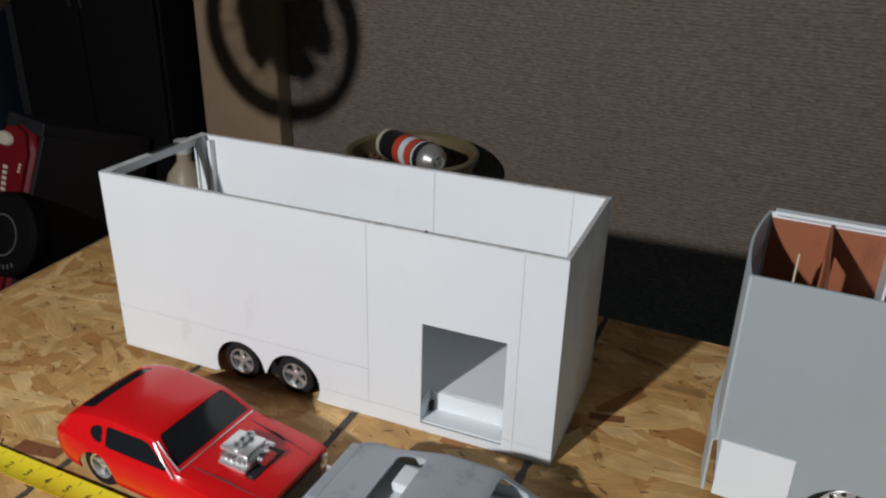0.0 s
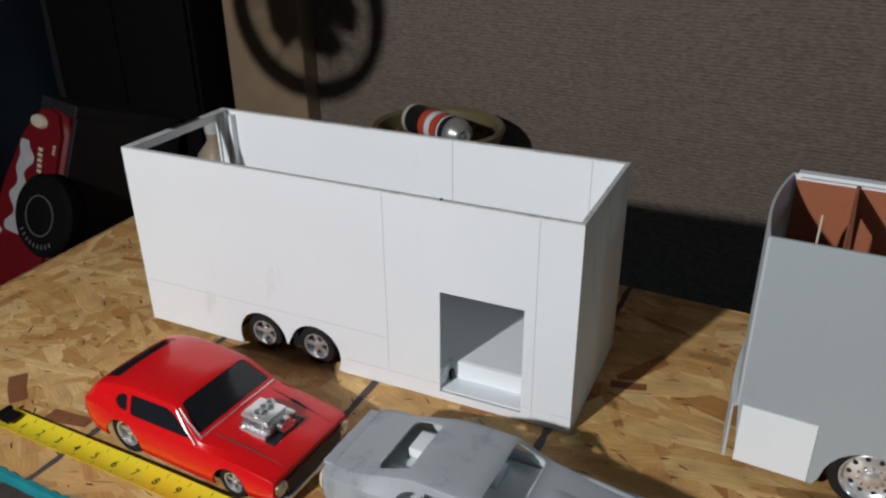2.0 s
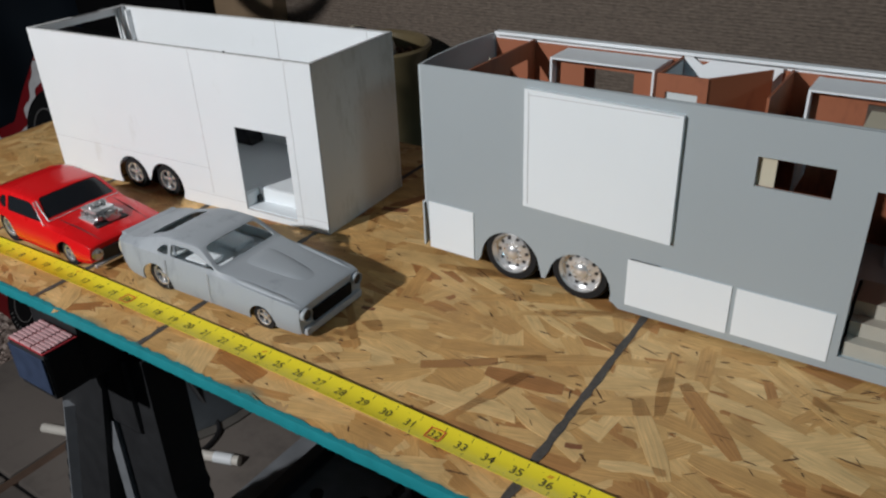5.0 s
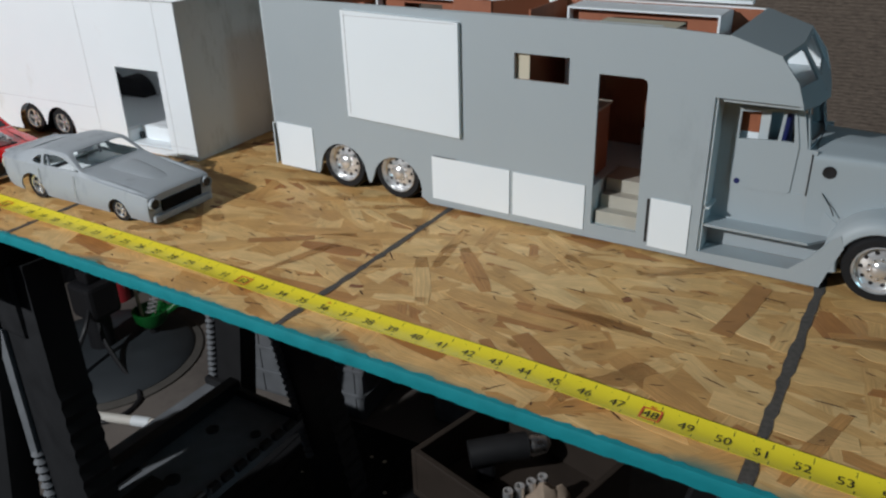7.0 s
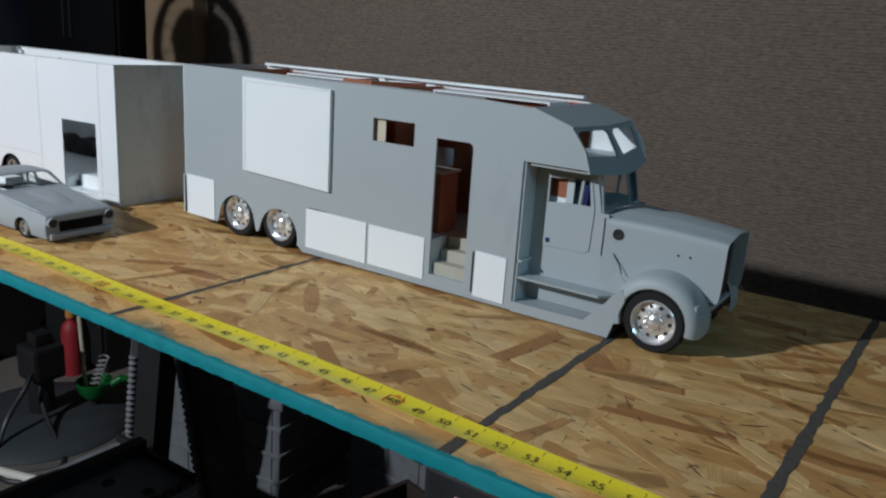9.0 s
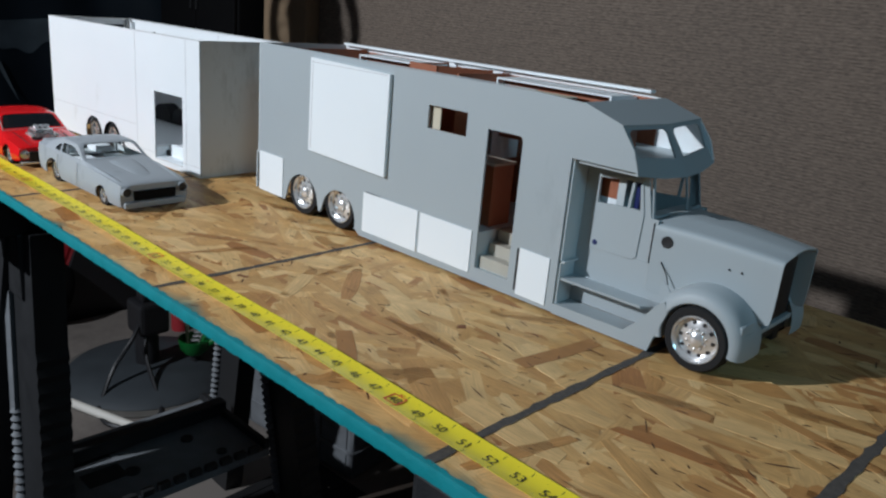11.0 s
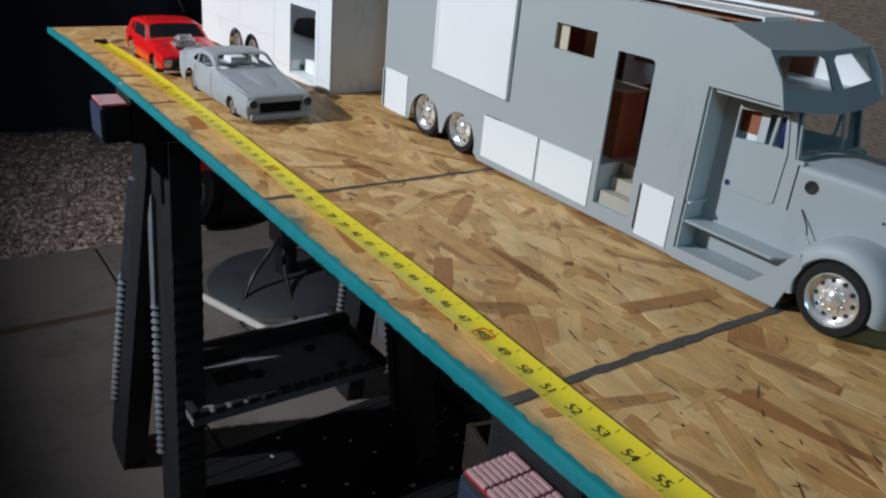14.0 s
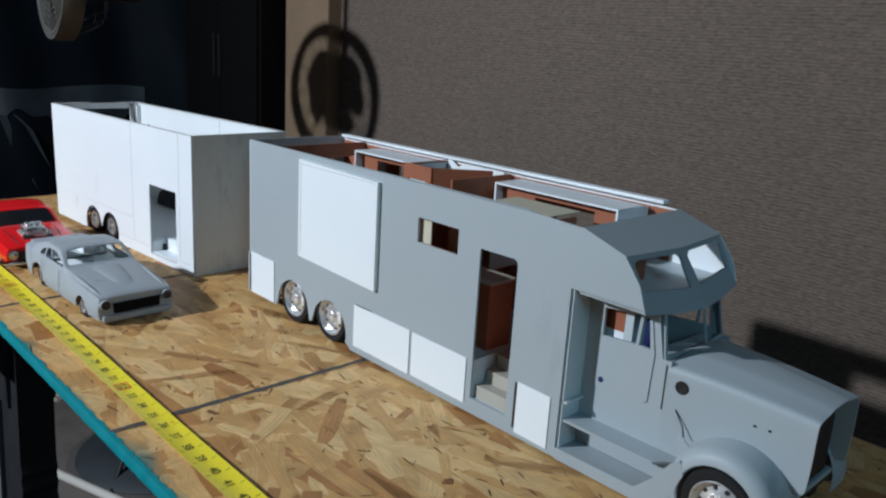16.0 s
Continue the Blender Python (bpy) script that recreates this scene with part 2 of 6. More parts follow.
    nt.links.new(mix.outputs["Result"], b.inputs["Base Color"])
    b.inputs["Roughness"].default_value = 0.5
    b.inputs["Specular IOR Level"].default_value = 0.25
    bp = nt.nodes.new("ShaderNodeBump")
    bp.inputs["Strength"].default_value, bp.inputs["Distance"].default_value = 0.35, 0.0006
    nt.links.new(grain.outputs["Fac"], bp.inputs["Height"])
    nt.links.new(bp.outputs["Normal"], b.inputs["Normal"])
    return m


STRAND = strand_material()
table = thing("strand_board_tabletop", "long strand-board tabletop with teal front edge on black sawhorses", "tabletop")

# core of the sheet
bm = bmesh.new()
NX = 40
rows_ = []
for i in range(NX + 1):
    u = i / NX
    ring = []
    for y in (0.0, BY1):
        x = left_edge(y) * (1 - u) + BX1 * u
        for z in (0.0, -BT):
            ring.append(bm.verts.new((x, y, sag(x) + z)))
    rows_.append(ring)
for a, c in zip(rows_, rows_[1:]):
    for p, q in ((0, 2), (2, 3), (3, 1), (1, 0)):
        bm.faces.new((a[p], a[q], c[q], c[p]))
for r in (rows_[0], rows_[-1]):
    bm.faces.new((r[0], r[2], r[3], r[1]))
part("core", bm, mat("strand_core", (0.46, 0.29, 0.13), 0.7, 0, 0.35, 45, 0.5, 300), table)

# painted front edge, uneven along its lips
bm = bmesh.new()
prev = None
rng = random.Random(5)
for i in range(482):
    x = BX0 - 0.001 + (BX1 - BX0) * i / 481
    top = 0.0010 + rng.uniform(-0.0003, 0.0003)
    lip = 0.003 + rng.uniform(-0.0012, 0.0014)
    low = -BT - rng.uniform(0.0, 0.0012)
    z = sag(x)
    cur = [bm.verts.new(p) for p in ((x, lip, z + top), (x, -0.0012, z + top * 0.6), (x, -0.0022, z - 0.004), (x, -0.0014, z + low), (x, 0.002, z + low))]
    if prev:
        for k in range(4):
            bm.faces.new((prev[k], prev[k + 1], cur[k + 1], cur[k]))
    prev = cur
part("painted_edge", bm, TEAL, table, "teal painted rough edge", True)
bm = bmesh.new()
prev = None
for i in range(40):
    y = BY1 * i / 39
    x = left_edge(y)
    z = sag(x)
    cur = [bm.verts.new(p) for p in ((x + 0.002, y, z + 0.0012), (x - 0.0015, y, z + 0.0005), (x - 0.0015, y, z - BT))]
    if prev:
        for k in range(2):
            bm.faces.new((prev[k], prev[k + 1], cur[k + 1], cur[k]))
    prev = cur
part("end_edge", bm, mat("raw_end", (0.42, 0.29, 0.16), 0.8, 0, 0.4, 80, 0.5, 300), table)


def strands(count, x0, x1, seed, name, big=1.0, lift=0.0):
    """Flakes of wood pressed into the face, each its own island with its own grain direction."""
    rng = random.Random(seed)
    verts, faces, uvs = [], [], []
    for n in range(count):
        x, y = rng.uniform(x0, x1), rng.uniform(0.002, BY1 - 0.002)
        ln = rng.uniform(0.026, 0.098) * big * (1.4 if rng.random() < 0.12 else 1)
        wd = rng.uniform(0.006, 0.022) * big * (1.5 if rng.random() < 0.15 else 1)
        a = rng.gauss(-0.06, 0.36) if rng.random() < 0.74 else rng.uniform(0, math.pi)
        ca, sa = math.cos(a), math.sin(a)
        k = rng.choice((6, 7, 8))
        shape = []
        for s in (-1, 1):
            for j in range(k // 2 + 1):
                f = -1 + 2 * j / (k // 2)
                shape.append((s * ln / 2 * (1 + rng.uniform(-0.22, 0.05)), s * f * wd / 2 * (1 + rng.uniform(-0.25, 0.1))))
        base = len(verts)
        z = 0.00012 + lift + 0.0003 * n / count
        off = rng.uniform(0, 50)
        ok = []
        for u, v in shape:
            px, py = x + u * ca - v * sa, y + u * sa + v * ca
            py = min(max(py, 0.0015), BY1 - 0.001)
            px = max(px, left_edge(py) + 0.001)
            px = min(px, BX1 - 0.001)
            verts.append((px, py, sag(px) + z))
            ok.append((u + off, v + off))
        faces.append(tuple(range(base, base + len(shape))))
        uvs.append(ok)
    me = bpy.data.meshes.new(name)
    me.from_pydata(verts, [], faces)
    layer = me.uv_layers.new(name="UVMap")
    flat = [c for poly in uvs for c in poly]
    for d, c in zip(layer.data, flat):
        d.uv = c
    me.materials.append(STRAND)
    ob = new(name, me)
    ob.parent = table
    return tagged(ob, "", kind="stuff")


strands(4300, BX0 - 0.08, BX1, 3, "strand_layer", 1.45)


# the topmost strands, each a piece of its own
STRAND_ONE = strand_material(True)
rng = random.Random(77)
flakes = []
for k in range(14):
    ln, wd = rng.uniform(0.035, 0.12), rng.uniform(0.010, 0.032)
    me = bpy.data.meshes.new("wood_strand")
    up, low = [], []
    for j in range(5):
        f = -0.5 + j / 4
        up.append((f * ln * rng.uniform(0.92, 1.04), wd / 2 * rng.uniform(0.6, 1.05) * (0.7 if j in (0, 4) else 1)))
        low.append((f * ln * rng.uniform(0.92, 1.04), -wd / 2 * rng.uniform(0.6, 1.05) * (0.7 if j in (0, 4) else 1)))
    loop = low + up[::-1]
    n = len(loop)
    verts = [(u, v, 0.00045) for u, v in loop] + [(u * 1.01, v * 1.02, 0.0) for u, v in loop]
    me.from_pydata(verts, [], [tuple(range(n))] + [(i, i + n, (i + 1) % n + n, (i + 1) % n) for i in range(n)])
    layer = me.uv_layers.new(name="UVMap")
    off = rng.uniform(0, 40)
    for lp, d in zip(me.loops, layer.data):
        co = me.vertices[lp.vertex_index].co
        d.uv = (co.x + off, co.y + off)
    me.materials.append(STRAND_ONE)
    flakes.append(me)
for k in range(280):
    x, y = rng.uniform(-0.20, 1.62), rng.uniform(0.035, BY1 - 0.06)
    a = rng.gauss(-0.06, 0.34) if rng.random() < 0.75 else rng.uniform(0, 3.14)
    ob = new("wood_strand", flakes[k % len(flakes)])
    ob.parent = table
    slope = 0.06 * max(0.0, 0.5 - x)
    ob.matrix_basis = Matrix.Translation((x, y, sag(x) + 0.00016)) @ pose(0, 0, 0, 0, -math.degrees(slope), 0) @ pose(0, 0, 0, 0, 0, math.degrees(a))


# pits and bark flecks
rng = random.Random(21)
bm = bmesh.new()
for k in range(1500):
    x, y = rng.uniform(-0.25, 1.9), rng.uniform(0.01, BY1 - 0.01)
    ln, wd, a = rng.uniform(0.0015, 0.007) * (2.2 if k % 7 == 0 else 1), rng.uniform(0.0003, 0.0011), rng.gauss(-0.05, 0.45)
    ca, sa = math.cos(a), math.sin(a)
    vs = []
    for u, v in ((-1, -0.2), (-0.3, -1), (0.6, -0.7), (1, 0.1), (0.4, 0.9), (-0.5, 0.8)):
        px, py = x + u * ln * ca - v * wd * sa, y + u * ln * sa + v * wd * ca
        vs.append(bm.verts.new((px, py, sag(px) + 0.00075)))
    bm.faces.new(vs)
tagged(part("bark_fleck_layer", bm, mat("bark", (0.10, 0.045, 0.02), 0.8, 0, 0.5, 200, 0.2), table), kind="stuff")


def wood_strand(x0, y0, x1, y1, w, material):
    """A single strand that stands out by its colour."""
    a, b_ = Vector((x0, y0)), Vector((x1, y1))
    n = Vector((-(b_ - a).y, (b_ - a).x)).normalized() * w / 2
    bm = bmesh.new()
    pts = [a - n, a.lerp(b_, 0.5) - n * 1.1, b_ - n * 0.8, b_ + n * 1.1, a.lerp(b_, 0.6) + n * 0.95, a + n]
    vs = [bm.verts.new((p.x, p.y, sag(p.x) + 0.00072)) for p in pts]
    bm.faces.new(vs)
    part("wood_strand", bm, material, table, "darker orange strand")


AMBER = mat("amber_strand", (0.36, 0.175, 0.055), 0.6, 0, 0.25, 60, 0.2, 300)
UMBER = mat("umber_strand", (0.22, 0.085, 0.032), 0.65, 0, 0.3, 60, 0.2, 300)
for sx0, sy0, sx1, sy1, sw, sm in (
        (0.980, 0.042, 1.043, 0.030, 0.014, AMBER), (1.065, 0.036, 1.046, 0.058, 0.010, AMBER), (1.096, 0.035, 1.060, 0.072, 0.011, AMBER),
        (1.158, 0.036, 1.083, 0.094, 0.017, AMBER), (1.228, 0.174, 1.244, 0.276, 0.018, AMBER), (1.138, 0.190, 1.144, 0.196, 0.008, UMBER),
        (0.901, 0.092, 0.914, 0.096, 0.006, UMBER), (0.501, 0.373, 0.536, 0.382, 0.012, UMBER), (-0.070, 0.106, -0.026, 0.074, 0.018, UMBER),
        (0.022, 0.076, 0.072, 0.082, 0.016, UMBER), (0.630, 0.170, 0.645, 0.172, 0.006, UMBER), (0.74, 0.12, 0.80, 0.16, 0.012, AMBER)):
    wood_strand(sx0, sy0, sx1, sy1, sw, sm)


def marker_line(xa, xb, y0, y1, width, seed):
    rng = random.Random(seed)
    bm = bmesh.new()
    prev = None
    n = 60
    for i in range(n + 1):
        f = i / n
        y = y0 + (y1 - y0) * f
        x = xa + (xb - xa) * f + rng.uniform(-0.0006, 0.0006)
        w = width * (0.5 + rng.uniform(-0.12, 0.12))
        cur = [bm.verts.new((x - w, y, sag(x) + 0.0009)), bm.verts.new((x + w, y, sag(x) + 0.0009))]
        if prev:
            bm.faces.new((prev[0], prev[1], cur[1], cur[0]))
        prev = cur
    part("marker_line", bm, MARK, table, "smeared charcoal marker line")


for xa, xb, wd, sd in ((0.090, 0.070, 0.006, 1), (0.299, 0.268, 0.007, 2), (0.480, 0.461, 0.007, 3), (0.889, 0.889, 0.0075, 4), (1.286, 1.289, 0.0085, 5), (1.484, 1.500, 0.0095, 6)):
    marker_line(xa, xb, 0.002, BY1 - 0.002, wd, sd)


# ---- ground, wall and post ----
def big(name, bm, material, label, category):
    return solo(name, bm, material, label, category, "structure")


def gravel_material():
    m = mat("night_gravel", (0.28, 0.22, 0.185), 0.9, 0, 0.5, 40, 1.0, 90)
    return m


GRAVEL = gravel_material()
bm = bmesh.new()
bmesh.ops.create_grid(bm, x_segments=40, y_segments=40, size=40)
for v in bm.verts:
    v.co.z = FLOOR - 0.03
big("ground", bm, GRAVEL, "flat dark gravel ground reaching into the night", "ground")
# concrete slab in squares with tooled joints
slab_ob = thing("concrete_patio", "bare concrete patio slab with tooled joints", "patio", kind="structure")
part("expansion_strip", box(-0.524, -3.39, FLOOR - 0.05, -0.498, 1.33, FLOOR - 0.004), mat("weathered_joint_board", (0.10, 0.062, 0.042), 0.9, 0, 0.4, 30, 0.4, 150), slab_ob, "weathered brown joint board")
for x0, x1 in ((-0.98, -0.522), (-0.500, 0.7), (0.7, 1.9), (1.9, 3.8)):
    for y0, y1 in ((-3.4, -2.2), (-2.2, -1.0), (-1.0, 0.18), (0.18, 1.34)):
        part("concrete_panel", box(x0 + 0.004, y0 + 0.004, FLOOR - 0.1, x1 - 0.004, y1 - 0.004, FLOOR, 0.006), CONCRETE, slab_ob)
part("joint_filler", box(-0.975, -3.39, FLOOR - 0.1, 3.79, 1.33, FLOOR - 0.008), BLACK, slab_ob)
rng = random.Random(8)
verts, faces = [], []
for n in range(15000):
    x, y = -0.985 - abs(rng.gauss(0, 1.0)), rng.uniform(-1.2, 2.4)
    s = rng.uniform(0.006, 0.017)
    if x < -4.2:
        continue
    base = len(verts)
    for dx, dy, dz in ((1, 0, 0), (-1, 0, 0), (0, 1, 0), (0, -1, 0), (0, 0, 1), (0, 0, -1)):
        verts.append((x + s * (dx + rng.uniform(-0.35, 0.35)), y + s * (dy + rng.uniform(-0.35, 0.35)), FLOOR - 0.026 + s * 0.6 * (dz + rng.uniform(-0.3, 0.3))))
    for tri in ((0, 2, 4), (2, 1, 4), (1, 3, 4), (3, 0, 4), (2, 0, 5), (1, 2, 5), (3, 1, 5), (0, 3, 5)):
        faces.append(tuple(base + k for k in tri))
me = bpy.data.meshes.new("gravel")
me.from_pydata(verts, [], faces)


def stone_material():
    m = bpy.data.materials.new("gravel_stones")
    m.use_nodes = True
    nt = m.node_tree
    geo = nt.nodes.new("ShaderNodeNewGeometry")
    ramp = nt.nodes.new("ShaderNodeValToRGB")
    ramp.color_ramp.elements[0].color, ramp.color_ramp.elements[1].color = (0.17, 0.125, 0.105, 1), (0.60, 0.49, 0.43, 1)
    nt.links.new(geo.outputs["Random Per Island"], ramp.inputs["Fac"])
    nt.links.new(ramp.outputs["Color"], nt.nodes["Principled BSDF"].inputs["Base Color"])
    nt.nodes["Principled BSDF"].inputs["Roughness"].default_value = 0.9
    return m


me.materials.append(stone_material())
tagged(new("gravel", me), "loose mixed brown and pale gravel stones", "gravel", kind="stuff")


def wall_material():
    m = mat("ribbed_wall_finish", (0.158, 0.125, 0.099), 0.85, 0, 0.10, 5, 0.0)
    nt = m.node_tree
    b = nt.nodes["Principled BSDF"]
    tc = nt.nodes.new("ShaderNodeTexCoord")
    mp = nt.nodes.new("ShaderNodeMapping")
    mp.inputs["Scale"].default_value = (95, 95, 300)
    wv = nt.nodes.new("ShaderNodeTexNoise")
    wv.inputs["Scale"].default_value, wv.inputs["Detail"].default_value = 1.0, 3
    nt.links.new(tc.outputs["Object"], mp.inputs["Vector"])
    nt.links.new(mp.outputs["Vector"], wv.inputs["Vector"])
    band = nt.nodes.new("ShaderNodeTexWave")
    band.bands_direction = "Z"
    band.inputs["Scale"].default_value, band.inputs["Distortion"].default_value, band.inputs["Detail"].default_value = 44, 0.9, 2
    nt.links.new(tc.outputs["Object"], band.inputs["Vector"])
    add = nt.nodes.new("ShaderNodeMath")
    add.operation = "MULTIPLY_ADD"
    add.inputs[1].default_value = 0.16
    nt.links.new(band.outputs["Fac"], add.inputs[0])
    nt.links.new(wv.outputs["Fac"], add.inputs[2])
    bp = nt.nodes.new("ShaderNodeBump")
    bp.inputs["Strength"].default_value, bp.inputs["Distance"].default_value = 0.7, 0.004
    nt.links.new(add.outputs["Value"], bp.inputs["Height"])
    nt.links.new(bp.outputs["Normal"], b.inputs["Normal"])
    base = b.inputs["Base Color"].links[0].from_socket
    mr = nt.nodes.new("ShaderNodeMapRange")
    mr.inputs["From Min"].default_value, mr.inputs["From Max"].default_value = 0.2, 1.0
    mr.inputs["To Min"].default_value, mr.inputs["To Max"].default_value = 0.50, 1.62
    nt.links.new(add.outputs["Value"], mr.inputs["Value"])
    sc = nt.nodes.new("ShaderNodeVectorMath")
    sc.operation = "SCALE"
    nt.links.new(base, sc.inputs[0])
    nt.links.new(mr.outputs["Result"], sc.inputs["Scale"])
    nt.links.new(sc.outputs["Vector"], b.inputs["Base Color"])
    return m


WALL_Y = 1.30
big("wall_north", box(-0.557, WALL_Y, FLOOR, 4.2, WALL_Y + 0.15, 2.0), wall_material(), "taupe wall with fine horizontal ribbed texture", "wall")
big("porch_post", box(-0.805, WALL_Y - 0.05, FLOOR, -0.560, WALL_Y + 0.10, 2.0, 0.006), WOOD_POST, "wide painted wooden post at the end of the wall", "post")
big("porch_beam", box(-3.0, 0.38, 1.90, 4.2, 0.50, 2.05, 0.006), WOOD_POST, "wooden porch beam overhead", "beam")


# ---- white model trailer, open at the top ----
def pose_at(x, y, z, deg=0.0):
    return pose(x, y, z, 0, 0, deg)


def model_wheel(parent, x, y, z, r, rim_r, w, side, style="slots", label=""):
    """Axle along y; side -1 faces the front of the table."""
    m = pose(x, y, z, 90 if side < 0 else -90, 0, 0)
    hub = thing("wheel", label, "", Matrix())
    hub.parent = parent
    hub.matrix_basis = m
    prof = [(rim_r, -w / 2), (r * 0.93, -w / 2), (r * 0.985, -w / 2 + w * 0.1), (r, -w * 0.3), (r, w * 0.3), (r * 0.985, w / 2 - w * 0.1), (r * 0.93, w / 2), (rim_r * 1.04, w / 2), (rim_r, w / 2 - 0.001), (rim_r, -w / 2)]
    tyre = lathe(prof, 40)
    for k in range(3):
        zc = w * (-0.2 + 0.2 * k)
        lathe([(r * 1.001, zc - w * 0.03), (r * 1.012, zc - w * 0.02), (r * 1.012, zc + w * 0.02), (r * 1.001, zc + w * 0.03)], 40, tyre, caps=False)
    part("tyre", tyre, RUBBER, hub, "black rubber tyre", True)
    if style == "truck":
        # dished disc with ten hand holes and a hub
        face = w * 0.16
        rim = lathe([(rim_r, w / 2), (rim_r * 0.97, w / 2 + 0.0006), (rim_r * 0.92, w / 2 - 0.0006), (rim_r * 0.90, face + 0.001), (rim_r * 0.84, face), (rim_r * 0.5, face + 0.0032), (rim_r * 0.34, face + 0.0036), (rim_r * 0.31, face + 0.0062), (rim_r * 0.18, face + 0.0080), (0.0, face + 0.0084)], 40, caps=False)
        part("rim", rim, CHROME, hub, "chromed disc rim", True)
        for k in range(10):
            a = 2 * math.pi * k / 10
            hole = lathe([(0.0, face + 0.0023), (rim_r * 0.085, face + 0.0022), (rim_r * 0.085, face - 0.001)], 12, None, pose(rim_r * 0.68 * math.cos(a), rim_r * 0.68 * math.sin(a), 0))
            part("hand_hole", hole, BLACK, hub)
        nuts = bmesh.new()
        for k in range(10):
            a = 2 * math.pi * (k + 0.5) / 10
            lathe([(rim_r * 0.05, face), (rim_r * 0.05, face + 0.0048), (0, face + 0.0052)], 6, nuts, pose(rim_r * 0.42 * math.cos(a), rim_r * 0.42 * math.sin(a), 0))
        part("wheel_nuts", nuts, CHROME_DULL, hub)
    else:
        back = lathe([(rim_r * 0.98, w * 0.10), (0.0, w * 0.08)], 32)
        part("rim_well", back, BLACK, hub)
        rim = lathe([(rim_r * 1.0, w / 2 - 0.001), (rim_r * 1.01, w / 2 + 0.0005), (rim_r * 0.9, w / 2 + 0.0004), (rim_r * 0.84, w * 0.12)], 36, caps=False)
        n = 5
        for k in range(n):
            own = box(-rim_r * 0.17, rim_r * 0.18, w * 0.2, rim_r * 0.17, rim_r * 0.9, w * 0.36, rim_r * 0.05)
            own.transform(pose(0, 0, 0, 0, 0, 360 * k / n + 11))
            merge(rim, own)
        lathe([(rim_r * 0.34, w * 0.10), (rim_r * 0.32, w * 0.4), (rim_r * 0.18, w * 0.46), (0, w * 0.47)], 20, rim)
        part("rim", rim, RIM_BRIGHT, hub, "chromed five-spoke rim", True)
    return hub


TA = 3.47
TL, TD, TH, TW = 0.506, 0.166, 0.2125, 0.0026
trailer = thing("model_trailer", "white plastic model trailer, unpainted, open at the top, on two axles", "model trailer", pose_at(-0.0136, 0.2473, 0.0005, TA))
outline = [(0, 0.0035), (0.128, 0.0025)]
outline += arc(0.1595, 0.0165, 0.0305, 205, 22, 14)
outline += [(0.1915, 0.0155)] + arc(0.2265, 0.0155, 0.0315, 158, -28, 14)
outline += [(0.262, -0.0005), (TL, 0.0), (TL, TH), (0, TH)]
door = [(0.3725, 0.0085), (0.457, 0.0085), (0.457, 0.1215), (0.3735, 0.1215)]
part("near_side", slab(outline, [door], 0.0, 0.0014, xz), WHITE, trailer, "white sheet side with doorway and double wheel arch")
part("far_side", slab(outline, [], TD - TW, TD, xz), WHITE, trailer)
part("front_end", slab(rect(TW, 0.0, TD - TW, TH), [], TL - TW, TL, yz), scuffed("handled_styrene", (0.74, 0.75, 0.74), (0.50, 0.50, 0.46), 0.5, 0.50, 14), trailer, "smudged white end sheet")
part("rear_end", slab(rect(TW, 0.002, TD - TW, TH), [rect(0.014, 0.02, TD - 0.016, TH - 0.011)], 0.0, TW, yz), WHITE, trailer, "end frame with a large opening")
part("floor_sheet", box(TW, 0.0285, 0.028, TL - TW, TD - TW, 0.0305), WHITE, trailer)
part("floor_sheet", box(TW, TW, 0.028, 0.1260, 0.0285, 0.0305), WHITE, trailer)
part("floor_sheet", box(0.2625, TW, 0.028, 0.3715, 0.0285, 0.0305), WHITE, trailer)
near_tub = box(0.1265, 0.0200, 0.0020, 0.2620, 0.0284, 0.0500)
box(0.1265, 0.0016, 0.0485, 0.2620, 0.0200, 0.0500, 0.0, near_tub)
part("wheel_tub", near_tub, BLACK, trailer, "black wheel tub over the near wheels")
part("floor_sheet", box(0.4575, TW, 0.028, TL - TW, 0.0285, 0.0305), WHITE, trailer)
# ledges along the top rim and stiffeners inside
rim = bmesh.new()
box(0.0, 0.0, TH, TL, 0.0048, TH + 0.0012, 0.0003, rim)
box(0.0, TD - 0.0048, TH, TL, TD, TH + 0.0012, 0.0003, rim)
box(TL - 0.0045, 0.0048, TH, TL, TD - 0.0048, TH + 0.0012, 0.0003, rim)
box(0.0, 0.0048, TH, 0.0105, TD - 0.0048, TH + 0.0012, 0.0003, rim)
part("top_rim", rim, scuffed("rim_edge", (0.62, 0.63, 0.63), (0.36, 0.36, 0.36), 0.55, 0.5, 60), trailer, "glued strips along the rim")
for y0 in (0.0065, TD - 0.0125):
    part("corner_post", box(TW, y0, 0.0305, 0.0105, y0 + 0.006, TH, 0.0004), WHITE, trailer)
part("corner_post", box(0.016, TD - 0.011, 0.0305, 0.020, TD - TW, TH - 0.004, 0.0003), WHITE, trailer)
part("rear_tape", box(0.0015, 0.07, TH + 0.0013, 0.0085, 0.118, TH + 0.0017), BLACK, trailer, "strip of dark tape on the rim")
sill = bmesh.new()
box(0.3725, TW, 0.0085, 0.457, 0.026, 0.0105, 0.0, sill)
box(0.3725, 0.026, 0.0085, 0.457, 0.0285, 0.0300, 0.0, sill)
box(0.3708, TW, 0.0085, 0.3724, 0.026, 0.0275, 0.0, sill)
part("step_well", sill, WHITE_CLEAN, trailer, "step well inside the doorway")
# black block put in as the shadow at the end of the step
part("step_shadow", box(0.3735, 0.0200, 0.0106, 0.3765, 0.0258, 0.0200), BLACK, trailer, "black block as the shade beside the step")
